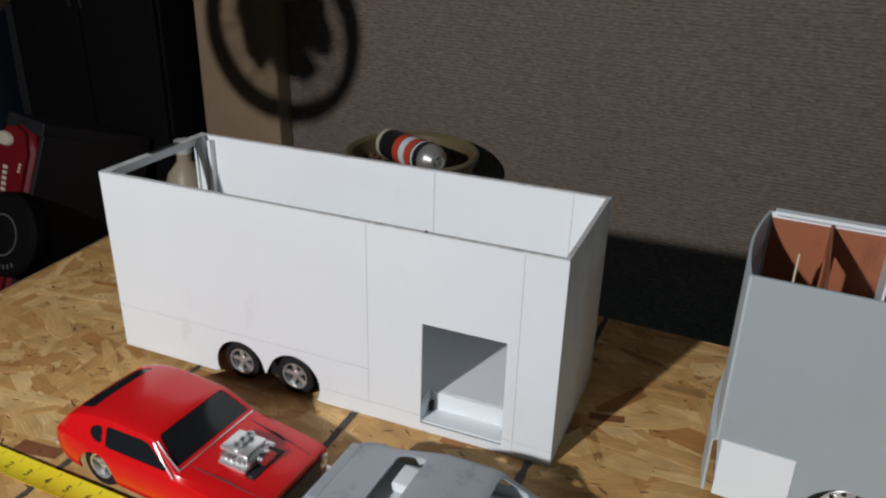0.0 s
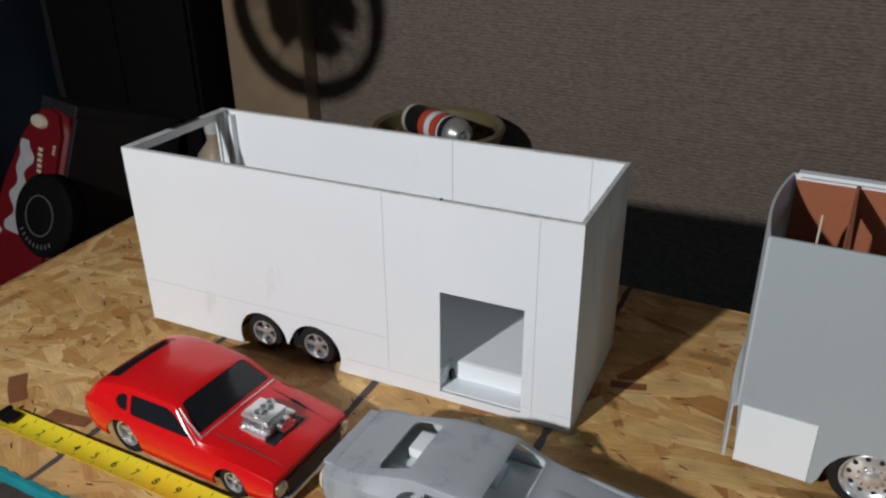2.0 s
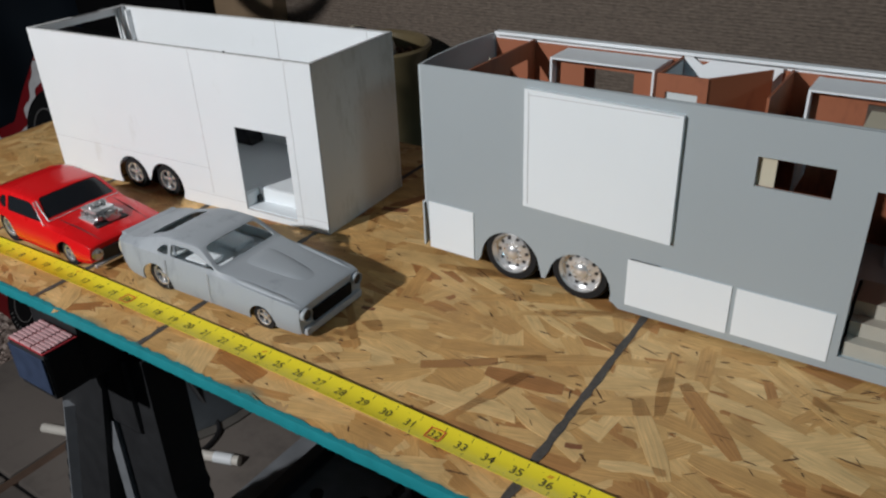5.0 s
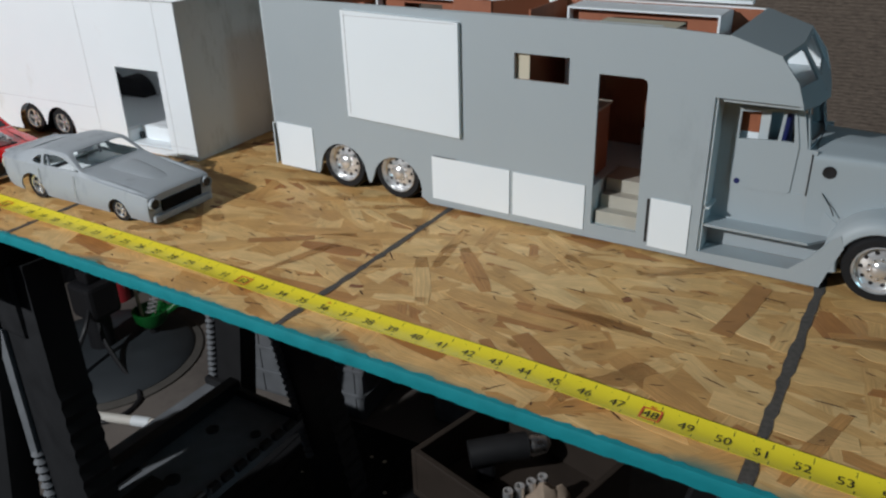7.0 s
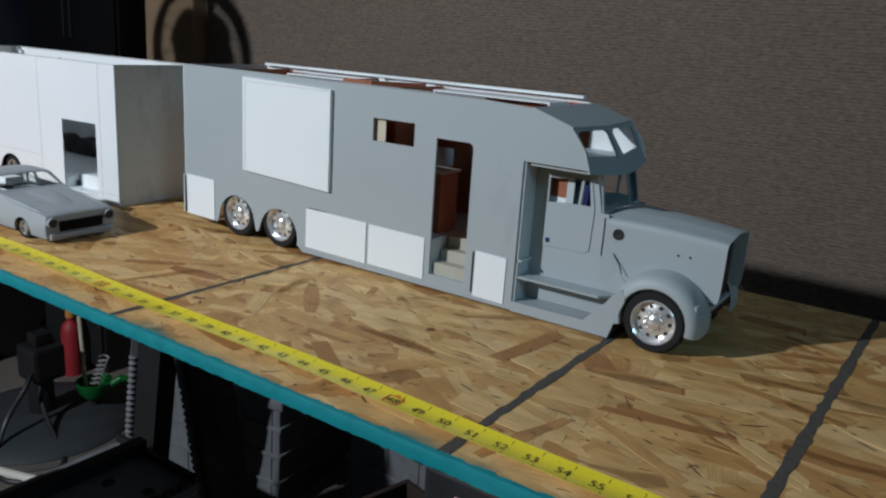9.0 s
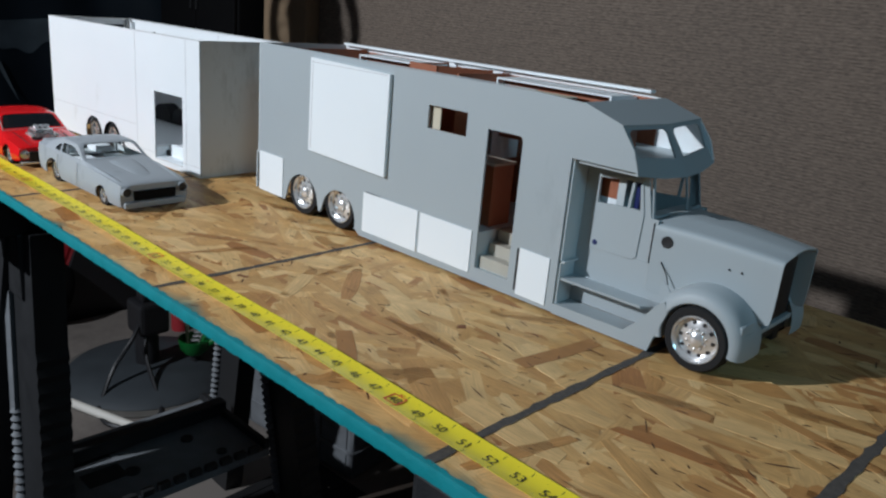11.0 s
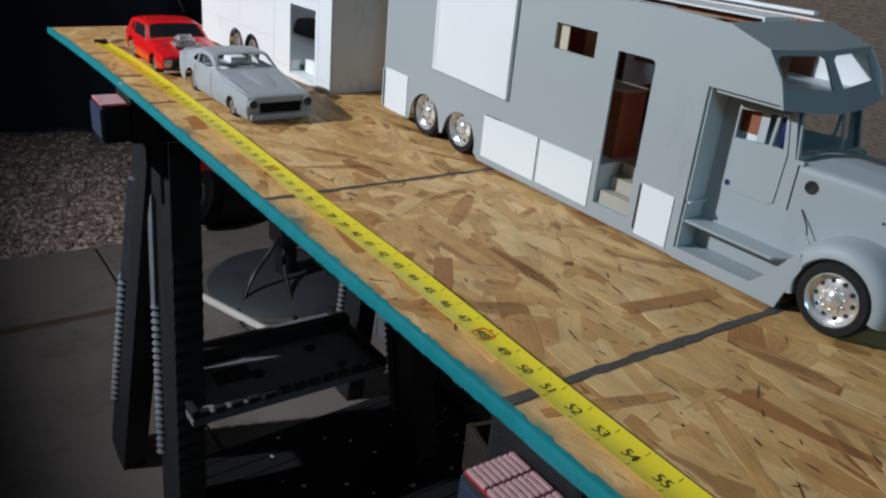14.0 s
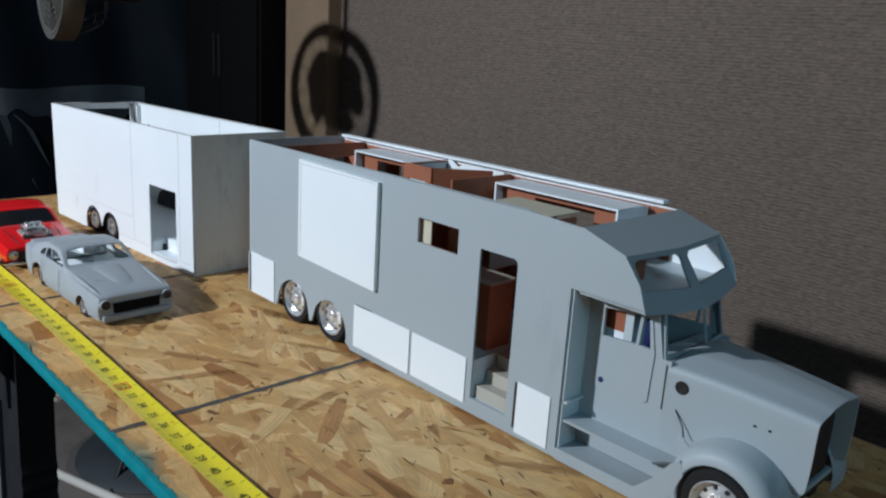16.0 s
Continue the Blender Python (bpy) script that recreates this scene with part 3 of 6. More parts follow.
for u, z0, z1 in ((0.3155, 0.02, 0.2115), (0.4675, 0.004, 0.2115)):
    part("seam", box(u, -0.0003, z0, u + 0.0004, 0.0002, z1), PENCIL, trailer, "faint pencilled seam")
part("seam", box(0.001, -0.0003, 0.0560, 0.3155, 0.0002, 0.0565), PENCIL, trailer)
part("seam", box(0.263, -0.0003, 0.0175, 0.372, 0.0002, 0.018), PENCIL, trailer)
part("seam", box(0.457, -0.0003, 0.0165, TL, 0.0002, 0.0170), PENCIL, trailer)
for u in (0.313, 0.468):
    part("seam", box(u, TD - TW - 0.0004, 0.0305, u + 0.0006, TD - TW, TH - 0.001), PENCIL, trailer)
part("panel_strip", box(0.49, TD - TW - 0.0012, 0.0305, 0.4995, TD - TW, TH - 0.003), WHITE, trailer)
part("glue_speck", lathe([(0.0014, 0), (0.0014, 0.0012), (0, 0.0016)], 8, None, pose(0.375, 0.0022, TH + 0.0012)), BLACK, trailer)
for u in (0.1600, 0.2268):
    model_wheel(trailer, u, 0.0105, 0.0215, 0.0225, 0.0148, 0.016, -1, "slots", "chromed five-spoke wheel with black tyre")
    model_wheel(trailer, u, TD - 0.0105, 0.0205, 0.0215, 0.0145, 0.016, 1)
# wheel tub inside, seen through the doorway
for u in (0.1600, 0.2268):
    part("wheel_tub", slab(arc(u, 0.0306, 0.0325, 0, 180, 18), [], TD - TW - 0.026, TD - TW - 0.0002, xz), BLACK, trailer, "black wheel tub over a far wheel", True)

# ---- grey motorhome on a truck chassis ----
Y0, Y1 = 0.2955, 0.452
MT, MB, MW = 0.2245, 0.0035, 0.0024
home = thing("model_motorhome", "grey primed model motorhome with long-nosed truck cab and open roof", "model motorhome")
side = [(0.634, 0.0145), (0.696, 0.0135), (0.6995, 0.02)]
side += arc(0.7365, 0.0215, 0.0358, 172, 25, 12)
side += [(0.7745, 0.0150), (0.7785, 0.0150)] + arc(0.8170, 0.0175, 0.0352, 168, -12, 12)
side += [(0.8550, 0.0085), (0.862, MB), (1.1735, MB), (1.1735, 0.1668), (1.2473, 0.1668), (1.2402, 0.1864), (1.2240, 0.2070), (1.180, MT - 0.003), (1.12, MT), (0.629, MT + 0.001), (0.629, 0.075)]
cuts = [rect(0.9713, 0.1626, 1.0318, 0.1892),
        [(1.0627, 0.0196), (1.1112, 0.0196), (1.1112, 0.171), (1.1098, 0.175), (1.1062, 0.1768), (1.0627, 0.1768)]]
part("near_side", slab(side, cuts, Y0, Y0 + MW, xz), GREY, home, "grey sheet side with window, doorway and wheel arches")
far_cuts = [rect(0.757, 0.160, 0.836, 0.206), rect(1.030, 0.155, 1.125, 0.198)]
part("far_side", slab(side, far_cuts, Y1 - MW, Y1, xz), WHITE, home, "white far side")
# bowed rear end
bm = bmesh.new()
cols = []
for k in range(13):
    f = k / 12
    y = Y0 + (Y1 - Y0) * f
    bow = 0.007 * (1 - (2 * f - 1) ** 2)
    cols.append([bm.verts.new((0.630 - bow - (0.004 if z < 0.07 else 0), y, z)) for z in (0.016, 0.069, 0.071, MT + 0.001)])
for a, c in zip(cols, cols[1:]):
    for k in range(3):
        bm.faces.new((a[k], a[k + 1], c[k + 1], c[k]))
tmp = new("tmp", bpy.data.meshes.new("tmp"))
bm.to_mesh(tmp.data)
bm.free()
so = tmp.modifiers.new("s", "SOLIDIFY")
so.thickness, so.offset = 0.0022, 1
part("rear_end", baked(tmp), GREY_PALE, home, "bowed grey rear end", True)
part("roof_rail", box(0.633, Y1 - 0.010, MT + 0.0012, 1.166, Y1 + 0.0005, MT + 0.0046, 0.0005), WHITE_CLEAN, home, "white rail along the far roof edge")
part("wall_cap", box(0.629, Y0 + 0.0002, MT + 0.0008, 1.12, Y0 + MW, MT + 0.0016), GREY, home)
for x0, z0, x1, z1, sh in ((0.6330, 0.0155, 0.6915, 0.0725, 0), (0.8680, 0.0120, 0.9677, 0.0632, 0), (0.9718, 0.0122, 1.0550, 0.0617, 0), (1.1245, 0.0085, 1.1640, 0.0605, 0)):
    hatch = slab([(x0, z0), (x1, z0 - 0.0006), (x1, z1 - 0.0008), (x0, z1)], [], Y0 - 0.0012, Y0 - 0.0001, xz)
    part("locker_hatch", hatch, WHITE_CLEAN, home, "unpainted white locker hatch")
# thin black strips paint the shade of narrow recesses by the hatches
part("hatch_gap_shade", box(1.1205, Y0 - 0.0003, 0.012, 1.1232, Y0 - 0.0001, 0.0590), BLACK, home, "black strip painted as the shaded recess beside the hatch")
part("hatch_gap_shade", box(0.8700, Y0 - 0.0004, 0.0632, 0.9000, Y0 - 0.0001, 0.0642), BLACK, home)
slide = slab([(0.7540, 0.0965), (0.9078, 0.0908), (0.9078, 0.2150), (0.7540, 0.2187)], [], Y0 - 0.0050, Y0 - 0.0001, xz)
so_ = part("slide_out", slide, WHITE_CLEAN, home, "white raised slide-out panel with scribed border")
for a, b_ in (((0.7585, 0.1000), (0.7593, 0.2160)), ((0.7585, 0.2130), (0.9040, 0.2136))):
    part("scribed_line", box(a[0], Y0 - 0.0053, a[1], b_[0], Y0 - 0.0049, b_[1]), PENCIL, so_)
part("door_sill", box(1.0627, Y0 + MW, 0.0120, 1.1112, Y0 + 0.040, 0.0190, 0.0005), GREY_PALE, home, "pale entry floor")
for k in range(3):
    part("entry_step", box(1.0650, Y0 + 0.006 + 0.014 * k, 0.0190, 1.1100, Y0 + 0.060 + 0.014 * k, 0.0330 + 0.0135 * k, 0.0005), mat("step_tan", (0.42, 0.40, 0.34), 0.6), home, "pale plastic entry step")
for x in (1.0605, 1.1116):
    part("stair_cheek", box(x, Y0 + MW + 0.0002, 0.0120, x + 0.0018, Y0 + 0.105, 0.0600), GREY_PALE, home, "pale side of the stair well")
part("stair_riser", box(1.0625, Y0 + 0.100, 0.0190, 1.1112, Y0 + 0.102, 0.0600), GREY_PALE, home)
# floor and inner partitions
part("inner_floor", box(0.634, Y0 + MW, 0.058, 1.062, Y1 - MW, 0.0602), GREY_PALE, home)
part("inner_floor", box(1.112, Y0 + MW, 0.058, 1.180, Y1 - MW, 0.0602), GREY_PALE, home)
part("inner_floor", box(1.062, Y0 + 0.075, 0.058, 1.112, Y1 - MW, 0.0602), GREY_PALE, home)
part("inner_lining", slab(rect(0.632, 0.0602, 1.176, MT - 0.004), far_cuts, Y1 - MW - 0.0016, Y1 - MW - 0.0001, xz), BROWN, home, "reddish brown wall lining with openings")
part("near_lining", slab(rect(0.634, 0.0602, 0.9700, MT - 0.008), [], Y0 + MW + 0.0001, Y0 + MW + 0.0012, xz), BROWN, home)
part("near_lining", slab(rect(0.9700, 0.0602, 1.0615, MT - 0.008), [rect(0.9713, 0.1626, 1.0318, 0.1892)], Y0 + MW + 0.0001, Y0 + MW + 0.0012, xz), BROWN, home)
ROOF = MT - 0.001


def bulkhead(x, y0, y1, z1, holes=(), material=BROWN, label="", t=0.0022):
    return part("partition", slab([(y0, 0.0602), (y1, 0.0602), (y1, z1), (y0, z1)], list(holes), x, x + t, yz), material, home, label)


ym = (Y0 + Y1) / 2
bulkhead(0.681, Y0 + MW, Y1 - MW - 0.002, ROOF, [rect(Y1 - 0.062, 0.13, Y1 - 0.022, 0.205), rect(Y0 + 0.03, 0.15, Y0 + 0.055, 0.195)], label="brown partition with cut openings")
part("card_scrap", slab([(Y0 + 0.07, 0.0602), (Y0 + 0.105, 0.0602), (Y0 + 0.110, 0.16), (Y0 + 0.1, 0.2), (Y0 + 0.09, 0.215)], [], 0.659, 0.6605, yz), CREAM, home, "scrap of cream card")
# galley boxes with white tops
for x0, x1, lab in ((0.729, 0.843, "brown cupboard box with a white top and open front"), (0.985, 1.147, "long brown cupboard box with a white top")):
    y0 = Y1 - 0.058
    part("cupboard_top", box(x0, y0, ROOF - 0.0042, x1, Y1 - 0.0135, ROOF - 0.0022), WHITE, home, lab)
    part("cupboard_end", box(x0, y0, 0.12, x0 + 0.0022, Y1 - 0.005, ROOF - 0.0042), WHITE, home)
    part("cupboard_end", box(x1 - 0.0022, y0, 0.12, x1, Y1 - 0.005, ROOF - 0.0042), WHITE, home)
    w = (x1 - x0) / 3
    part("cupboard_face", slab(rect(x0 + 0.0022, 0.15, x1 - 0.0022, ROOF - 0.0042), [rect(x0 + w * 0.9, 0.158, x0 + w * 2.35, ROOF - 0.012)], y0 + 0.012, y0 + 0.0135, xz), BROWN, home)
# shower stall of brown sheet with pale liner
part("stall_wall", slab(rect(0.853, 0.0602, 0.902, ROOF + 0.0015), [rect(0.862, 0.198, 0.893, 0.208)], Y1 - 0.078, Y1 - 0.0762, xz), BROWN, home, "brown stall wall with a cut-out")
part("stall_liner", box(0.858, Y1 - 0.0755, 0.190, 0.897, Y1 - 0.0745, 0.212), INNER, home, "pale sheet behind the cut-out")
part("stall_wall", box(0.853, Y1 - 0.076, 0.0602, 0.8548, Y1 - 0.005, ROOF), BROWN, home)
diag = slab([(0, 0.0602), (0.072, 0.0602), (0.072, ROOF + 0.001), (0, ROOF + 0.0015)], [], 0, 0.0018, xz)
diag.transform(pose(0.902, Y1 - 0.077, 0, 0, 0, 52))
part("stall_wall", diag, BROWN, home)
part("stall_liner", slab([(0.856, 0.0602), (0.952, 0.0602), (0.952, ROOF), (0.885, ROOF), (0.875, ROOF - 0.006), (0.862, ROOF + 0.003), (0.856, ROOF + 0.003)], [], Y1 - 0.0075, Y1 - 0.006, xz), WHITE, home, "pale liner sheet")
part("stall_liner", box(0.8552, Y1 - 0.074, 0.10, 0.8562, Y1 - 0.010, ROOF - 0.002), GREY_PALE, home)
bulkhead(0.960, Y0 + 0.055, Y1 - 0.005, ROOF - 0.001)
bulkhead(1.118, Y0 + MW, Y0 + 0.07, ROOF - 0.012)
part("counter", box(0.990, Y0 + 0.03, 0.0602, 1.052, Y0 + 0.066, 0.1310), BROWN, home, "brown counter inside the doorway")
part("counter_top", box(0.988, Y0 + 0.028, 0.1310, 1.054, Y0 + 0.068, 0.1335), mat("worktop_beige", (0.40, 0.36, 0.30), 0.5), home)
part("card_scrap", box(0.9550, Y0 + 0.0055, 0.0602, 0.9860, Y0 + 0.0067, 0.205), CREAM, home, "cream card behind the window")
part("bench", box(1.075, Y1 - 0.05, 0.0602, 1.16, Y1 - 0.006, 0.095, 0.002), GREY_PALE, home, "pale bench by the far wall")
part("cushion", box(1.085, Y1 - 0.045, 0.095, 1.15, Y1 - 0.008, 0.107, 0.003), WHITE_CLEAN, home)
part("loft_deck", box(1.12, Y0 + MW, 0.1668, 1.2440, Y1 - MW, 0.1692), GREY_PALE, home, "pale sleeping deck over the cab")
part("card_scrap", box(1.04, Y0 + 0.03, ROOF - 0.008, 1.12, Y0 + 0.075, ROOF - 0.0068), CREAM, home, "cream card laid across the top")
for x in (0.7365, 0.8170):
    model_wheel(home, x, Y0 + 0.0125, 0.0325, 0.0325, 0.0235, 0.021, -1, "truck", "chromed ten-hole truck wheel with black tyre")
    model_wheel(home, x, Y1 - 0.0125, 0.0325, 0.0325, 0.0235, 0.021, 1, "truck")
# a black box gives the shade under the body between the wheels
part("axle_shadow_box", box(0.695, Y0 + 0.026, 0.02, 0.858, Y1 - 0.026, 0.057), BLACK, home, "black box standing in for the shade between the wheels")
part("chassis_rail", box(0.86, Y0 + 0.036, 0.012, 1.36, Y0 + 0.048, 0.03), BLACK, home)
part("chassis_rail", box(0.86, Y1 - 0.045, 0.012, 1.36, Y1 - 0.03, 0.03), BLACK, home)

# brow over the cab: sloped roof, raked face with two windows
ymid = (Y0 + Y1) / 2
part("brow_roof", slab([(1.1795, Y0 - 0.0004), (1.2245, Y0 - 0.0004), (1.2292, ymid), (1.2245, Y1), (1.1795, Y1)], [], -0.0022, 0.0008, lambda u, v, w: (u, v, MT - 0.003 + w - (u - 1.180) * 0.3295)), GREY, home, "sloping grey brow roof")


def brow_face(half):
    """One half of the raked front: (s, h) to a place; s runs from the outer edge to the middle."""
    ya, yb = (Y0 + MW * 0.2, ymid) if half < 0 else (Y1 - MW * 0.2, ymid)

    def at(s, h, w):
        y = ya + (yb - ya) * s
        x = 1.2235 + 0.0045 * s + (1 - h) * (0.0245 + 0.006 * s)
        return (x - w, y, 0.1640 - 0.0045 * s * (1 - h) + h * (0.0430 - 0.0015 * s))
    bm = slab([(0, 0), (0.5, -0.05), (1, -0.02), (1, 1), (0, 1)], [[(0.12, 0.37), (0.90, 0.34), (0.93, 0.84), (0.86, 0.91), (0.16, 0.91), (0.09, 0.84)]], 0.0, 0.0025, at)
    part("brow_face", bm, GREY, home, "raked front face with cut window")


brow_face(-1)
brow_face(1)
part("brow_floor", slab([(1.18, Y0 + 0.004), (1.246, Y0 + 0.004), (1.255, ymid), (1.246, Y1 - 0.004), (1.18, Y1 - 0.004)], [], 0.163, 0.1655, xy), GREY, home)
part("brow_inner_panel", box(1.196, Y0 + 0.05, 0.169, 1.198, Y0 + 0.075, 0.205), BROWN, home)
# cab
YC0, YC1 = 0.3235, 0.4245
part("recess_back", box(1.1735, Y0 + MW, MB, 1.1760, Y1 - MW, 0.1668), GREY_PALE, home, "pale grey bulkhead behind the cab")
cabside = [(1.176, 0.018), (1.262, 0.030), (1.262, 0.1215), (1.2535, 0.1215), (1.2440, 0.1640), (1.176, 0.1640)]
cwin = [(1.1930, 0.1238), (1.2270, 0.1262), (1.2290, 0.1530), (1.1930, 0.1500)]
cvent = [(1.2300, 0.1265), (1.2415, 0.1262), (1.2375, 0.1530), (1.2318, 0.1530)]
for y0, nm in ((YC0, "near"), (YC1 - 0.002, "far")):
    cabd = part("cab_side", slab(cabside, [cwin, cvent], y0, y0 + 0.002, xz), GREY, home, "grey cab side with open window")
ring = [(1.1890, 0.078), (1.1905, 0.0755), (1.2400, 0.0765), (1.2445, 0.0800), (1.2460, 0.1235), (1.2395, 0.1560), (1.1905, 0.1535), (1.1890, 0.150)]
door_p = part("cab_door", slab(ring, [cwin, cvent], YC0 - 0.0012, YC0 - 0.0001, xz), GREY, home, "grey cab door")
part("door_handle", lathe([(0.0028, 0), (0.0028, 0.0004), (0, 0.0005)], 12, None, pose(1.1965, YC0 - 0.0012, 0.0825, 90, 0, 0)), NAVY, door_p, "dark handle hole")
part("cab_lower_side", slab([(1.176, 0.0140), (1.284, 0.0140), (1.294, 0.050), (1.264, 0.078), (1.176, 0.078)], [], YC0 - 0.0004, YC0 + 0.0016, xz), GREY, home, "flat grey panel below the cab door")
part("cab_roof", box(1.176, YC0, 0.1600, 1.2450, YC1, 0.1630), GREY, home)
ws = slab([(YC0 + 0.001, 0.0), (YC1 - 0.001, 0.0), (YC1 - 0.004, 1), (YC0 + 0.004, 1)], [[(YC0 + 0.004, 0.08), (ymid + 0.008, 0.08), (ymid + 0.008, 0.94), (YC0 + 0.006, 0.94)], [(ymid + 0.011, 0.08), (YC1 - 0.004, 0.08), (YC1 - 0.006, 0.94), (ymid + 0.011, 0.94)]], 0, 0.0018, lambda u, v, w: (1.2535 - 0.0085 * v + w + 0.006 * (1 - ((u - ymid) / 0.05) ** 2) * 1.0, u, 0.1205 + 0.0425 * v))
part("windscreen_frame", ws, GREY, home, "grey windscreen frame without glass")
part("cab_floor", box(1.176, YC0 + 0.002, 0.055, 1.262, YC1 - 0.002, 0.058), BLACK, home)
part("dash", box(1.236, YC0 + 0.002, 0.098, 1.262, YC1 - 0.002, 0.1205, 0.003), GREY, home)
seat = box(1.208, YC0 + 0.010, 0.058, 1.236, YC0 + 0.028, 0.085, 0.004)
box(1.2270, YC0 + 0.010, 0.085, 1.2350, YC0 + 0.024, 0.150, 0.003, seat)
part("cab_seat", seat, NAVY, home, "dark blue bucket seat")
part("cab_back_panel", box(1.1880, YC0 + 0.0080, 0.1290, 1.2085, YC0 + 0.0095, 0.1580), BROWN, home, "brown panel inside the cab")
part("cab_back_panel", box(1.1880, YC0 + 0.0080, 0.1000, 1.2085, YC0 + 0.0095, 0.1288), WHITE_CLEAN, home, "white panel inside the cab")
part("cab_back_panel", box(1.2087, YC0 + 0.0080, 0.1000, 1.2170, YC0 + 0.0095, 0.1580), GREY_PALE, home)
# running-board steps and skirt
skirt = [(1.1735, MB - 0.001), (1.286, 0.0025), (1.2925, 0.024), (1.300, 0.045), (1.2960, 0.0560), (1.288, 0.050), (1.274, 0.030), (1.258, 0.0145), (1.1735, 0.0135)]
part("skirt", slab(skirt, [], Y0, Y0 + 0.0022, xz), GREY, home, "grey skirt sweeping up to the fender")
part("running_board", slab([(1.176, Y0 + 0.0022), (1.262, Y0 + 0.0022), (1.285, YC0), (1.176, YC0)], [], 0.0115, 0.0135, xy), GREY, home, "lower running board")
part("running_board", slab([(1.176, Y0 + 0.004), (1.270, Y0 + 0.004), (1.289, YC0), (1.176, YC0)], [], 0.0395, 0.0420, xy), GREY, home, "upper running board")
part("recess_wall", slab([(1.176, 0.0135), (1.285, 0.0135), (1.295, 0.055), (1.262, 0.055), (1.262, 0.06), (1.176, 0.06)], [], YC0 + 0.002, YC0 + 0.0035, xz), GREY_PALE, home)
# hood: crowned shell narrowing to the grille
bm = bmesh.new()
secs = []
for x, hw, zs, zc, zb in ((1.2600, 0.0500, 0.1165, 0.1235, 0.050), (1.2640, 0.0495, 0.1165, 0.1242, 0.050), (1.300, 0.0465, 0.1165, 0.1235, 0.052), (1.340, 0.0430, 0.1140, 0.1205, 0.056), (1.376, 0.0400, 0.1110, 0.1165, 0.052), (1.3805, 0.0397, 0.1102, 0.1155, 0.050)):
    half = [(-hw, zb), (-hw, zs - 0.010), (-hw, zs - 0.0035), (-hw * 0.975, zs), (-hw * 0.90, zs + 0.0012), (-hw * 0.52, zc - 0.0024), (-hw * 0.40, zc - 0.0006), (0, zc)]
    prof = half + [(-a, z) for a, z in half[-2::-1]]
    secs.append([bm.verts.new((x, ymid - 0.0005 + a, z)) for a, z in prof])
for a, c in zip(secs, secs[1:]):
    for k in range(len(a) - 1):
        bm.faces.new((a[k], a[k + 1], c[k + 1], c[k]))
tmp = new("tmp", bpy.data.meshes.new("tmp"))
bm.to_mesh(tmp.data)
bm.free()
sb = tmp.modifiers.new("b", "SUBSURF")
sb.levels = 2
so = tmp.modifiers.new("s", "SOLIDIFY")
so.thickness = 0.0016
hood = part("hood", baked(tmp), GREY, home, "long grey truck hood", True)
part("intake_hole", lathe([(0.0058, 0), (0.0058, 0.0006), (0.0050, 0.0007), (0, 0.0003)], 20, None, pose(1.2745, ymid - 0.0508, 0.1035, 90, 0, 4)), BLACK, hood, "round dark hole in the hood side")
for x in (1.336, 1.3475):
    part("peg_hole", lathe([(0.0011, 0), (0.0011, 0.0005), (0, 0.0006)], 10, None, pose(x, ymid - 0.0457 + (x - 1.336) * 0.09, 0.0935, 90, 0, 5)), BLACK, hood)
part("seam_gap", tube([(1.2585, YC0 - 0.0004, 0.118), (1.2585, YC0 - 0.0004, 0.078)], 0.0006, 6), BLACK, home, "dark gap between cab and hood")
part("seam_gap", tube([(1.272, YC0 - 0.001, 0.083), (1.281, YC0 - 0.003, 0.072), (1.2850, YC0 - 0.006, 0.065)], 0.0006, 6), BLACK, home)
# grille opening
gy0, gy1 = ymid - 0.0385, ymid + 0.0375
valance = box(1.3620, gy0 + 0.001, 0.0400, 1.3720, gy1 - 0.001, 0.0450, 0.0015)
part("front_valance", valance, GREY, home, "grey cross panel under the empty grille opening")
part("engine_bay", box(1.27, gy0 + 0.0025, 0.048, 1.3700, gy1 - 0.014, 0.1090), BLACK, home, "black empty engine bay")
part("front_crossmember", box(1.342, Y0 + 0.036, 0.026, 1.366, Y1 - 0.036, 0.040, 0.002), BLACK, home)


def fender(flip):
    cx, cz = 1.3290, 0.0300
    prof = [(0.030, 0.0330), (0.0012, 0.0330), (0.0, 0.0342), (0.0004, 0.0390), (0.0035, 0.0440), (0.0110, 0.0468), (0.030, 0.0475), (0.042, 0.0470)]
    bm = bmesh.new()
    rings = []
    n = 30
    for i in range(n + 1):
        a = 196 - 206 * i / n
        ca, sa = math.cos(radians(a)), math.sin(radians(a))
        ring = []
        for d, r in prof:
            stretch = 1.0 if r < 0.037 else 1.0 - 0.04 * max(0.0, ca) ** 2
            y = Y0 + d if not flip else Y1 - d
            ring.append(bm.verts.new((cx + r * ca * stretch, y, max(0.0035, cz + r * sa))))
        rings.append(ring)
    for a, c in zip(rings, rings[1:]):
        for k in range(len(a) - 1):
            bm.faces.new((a[k], a[k + 1], c[k + 1], c[k]))
    lamp = box(1.345, (Y0 + 0.004) if not flip else Y1 - 0.035, 0.024, 1.3705, (Y0 + 0.035) if not flip else Y1 - 0.004, 0.056, 0.007)
    merge(bm, lamp)
    bmesh.ops.remove_doubles(bm, verts=bm.verts, dist=1e-6)
    tmp = new("tmp", bpy.data.meshes.new("tmp"))
    bm.to_mesh(tmp.data)
    bm.free()
    f = part("fender", baked(tmp), GREY, home, "rounded grey front fender", True)
    yl = (Y0 + 0.020) if not flip else Y1 - 0.020
    part("lamp_opening", box(1.3695, yl - 0.008, 0.036, 1.3712, yl + 0.008, 0.047, 0.002), BLACK, f, "empty headlamp opening")


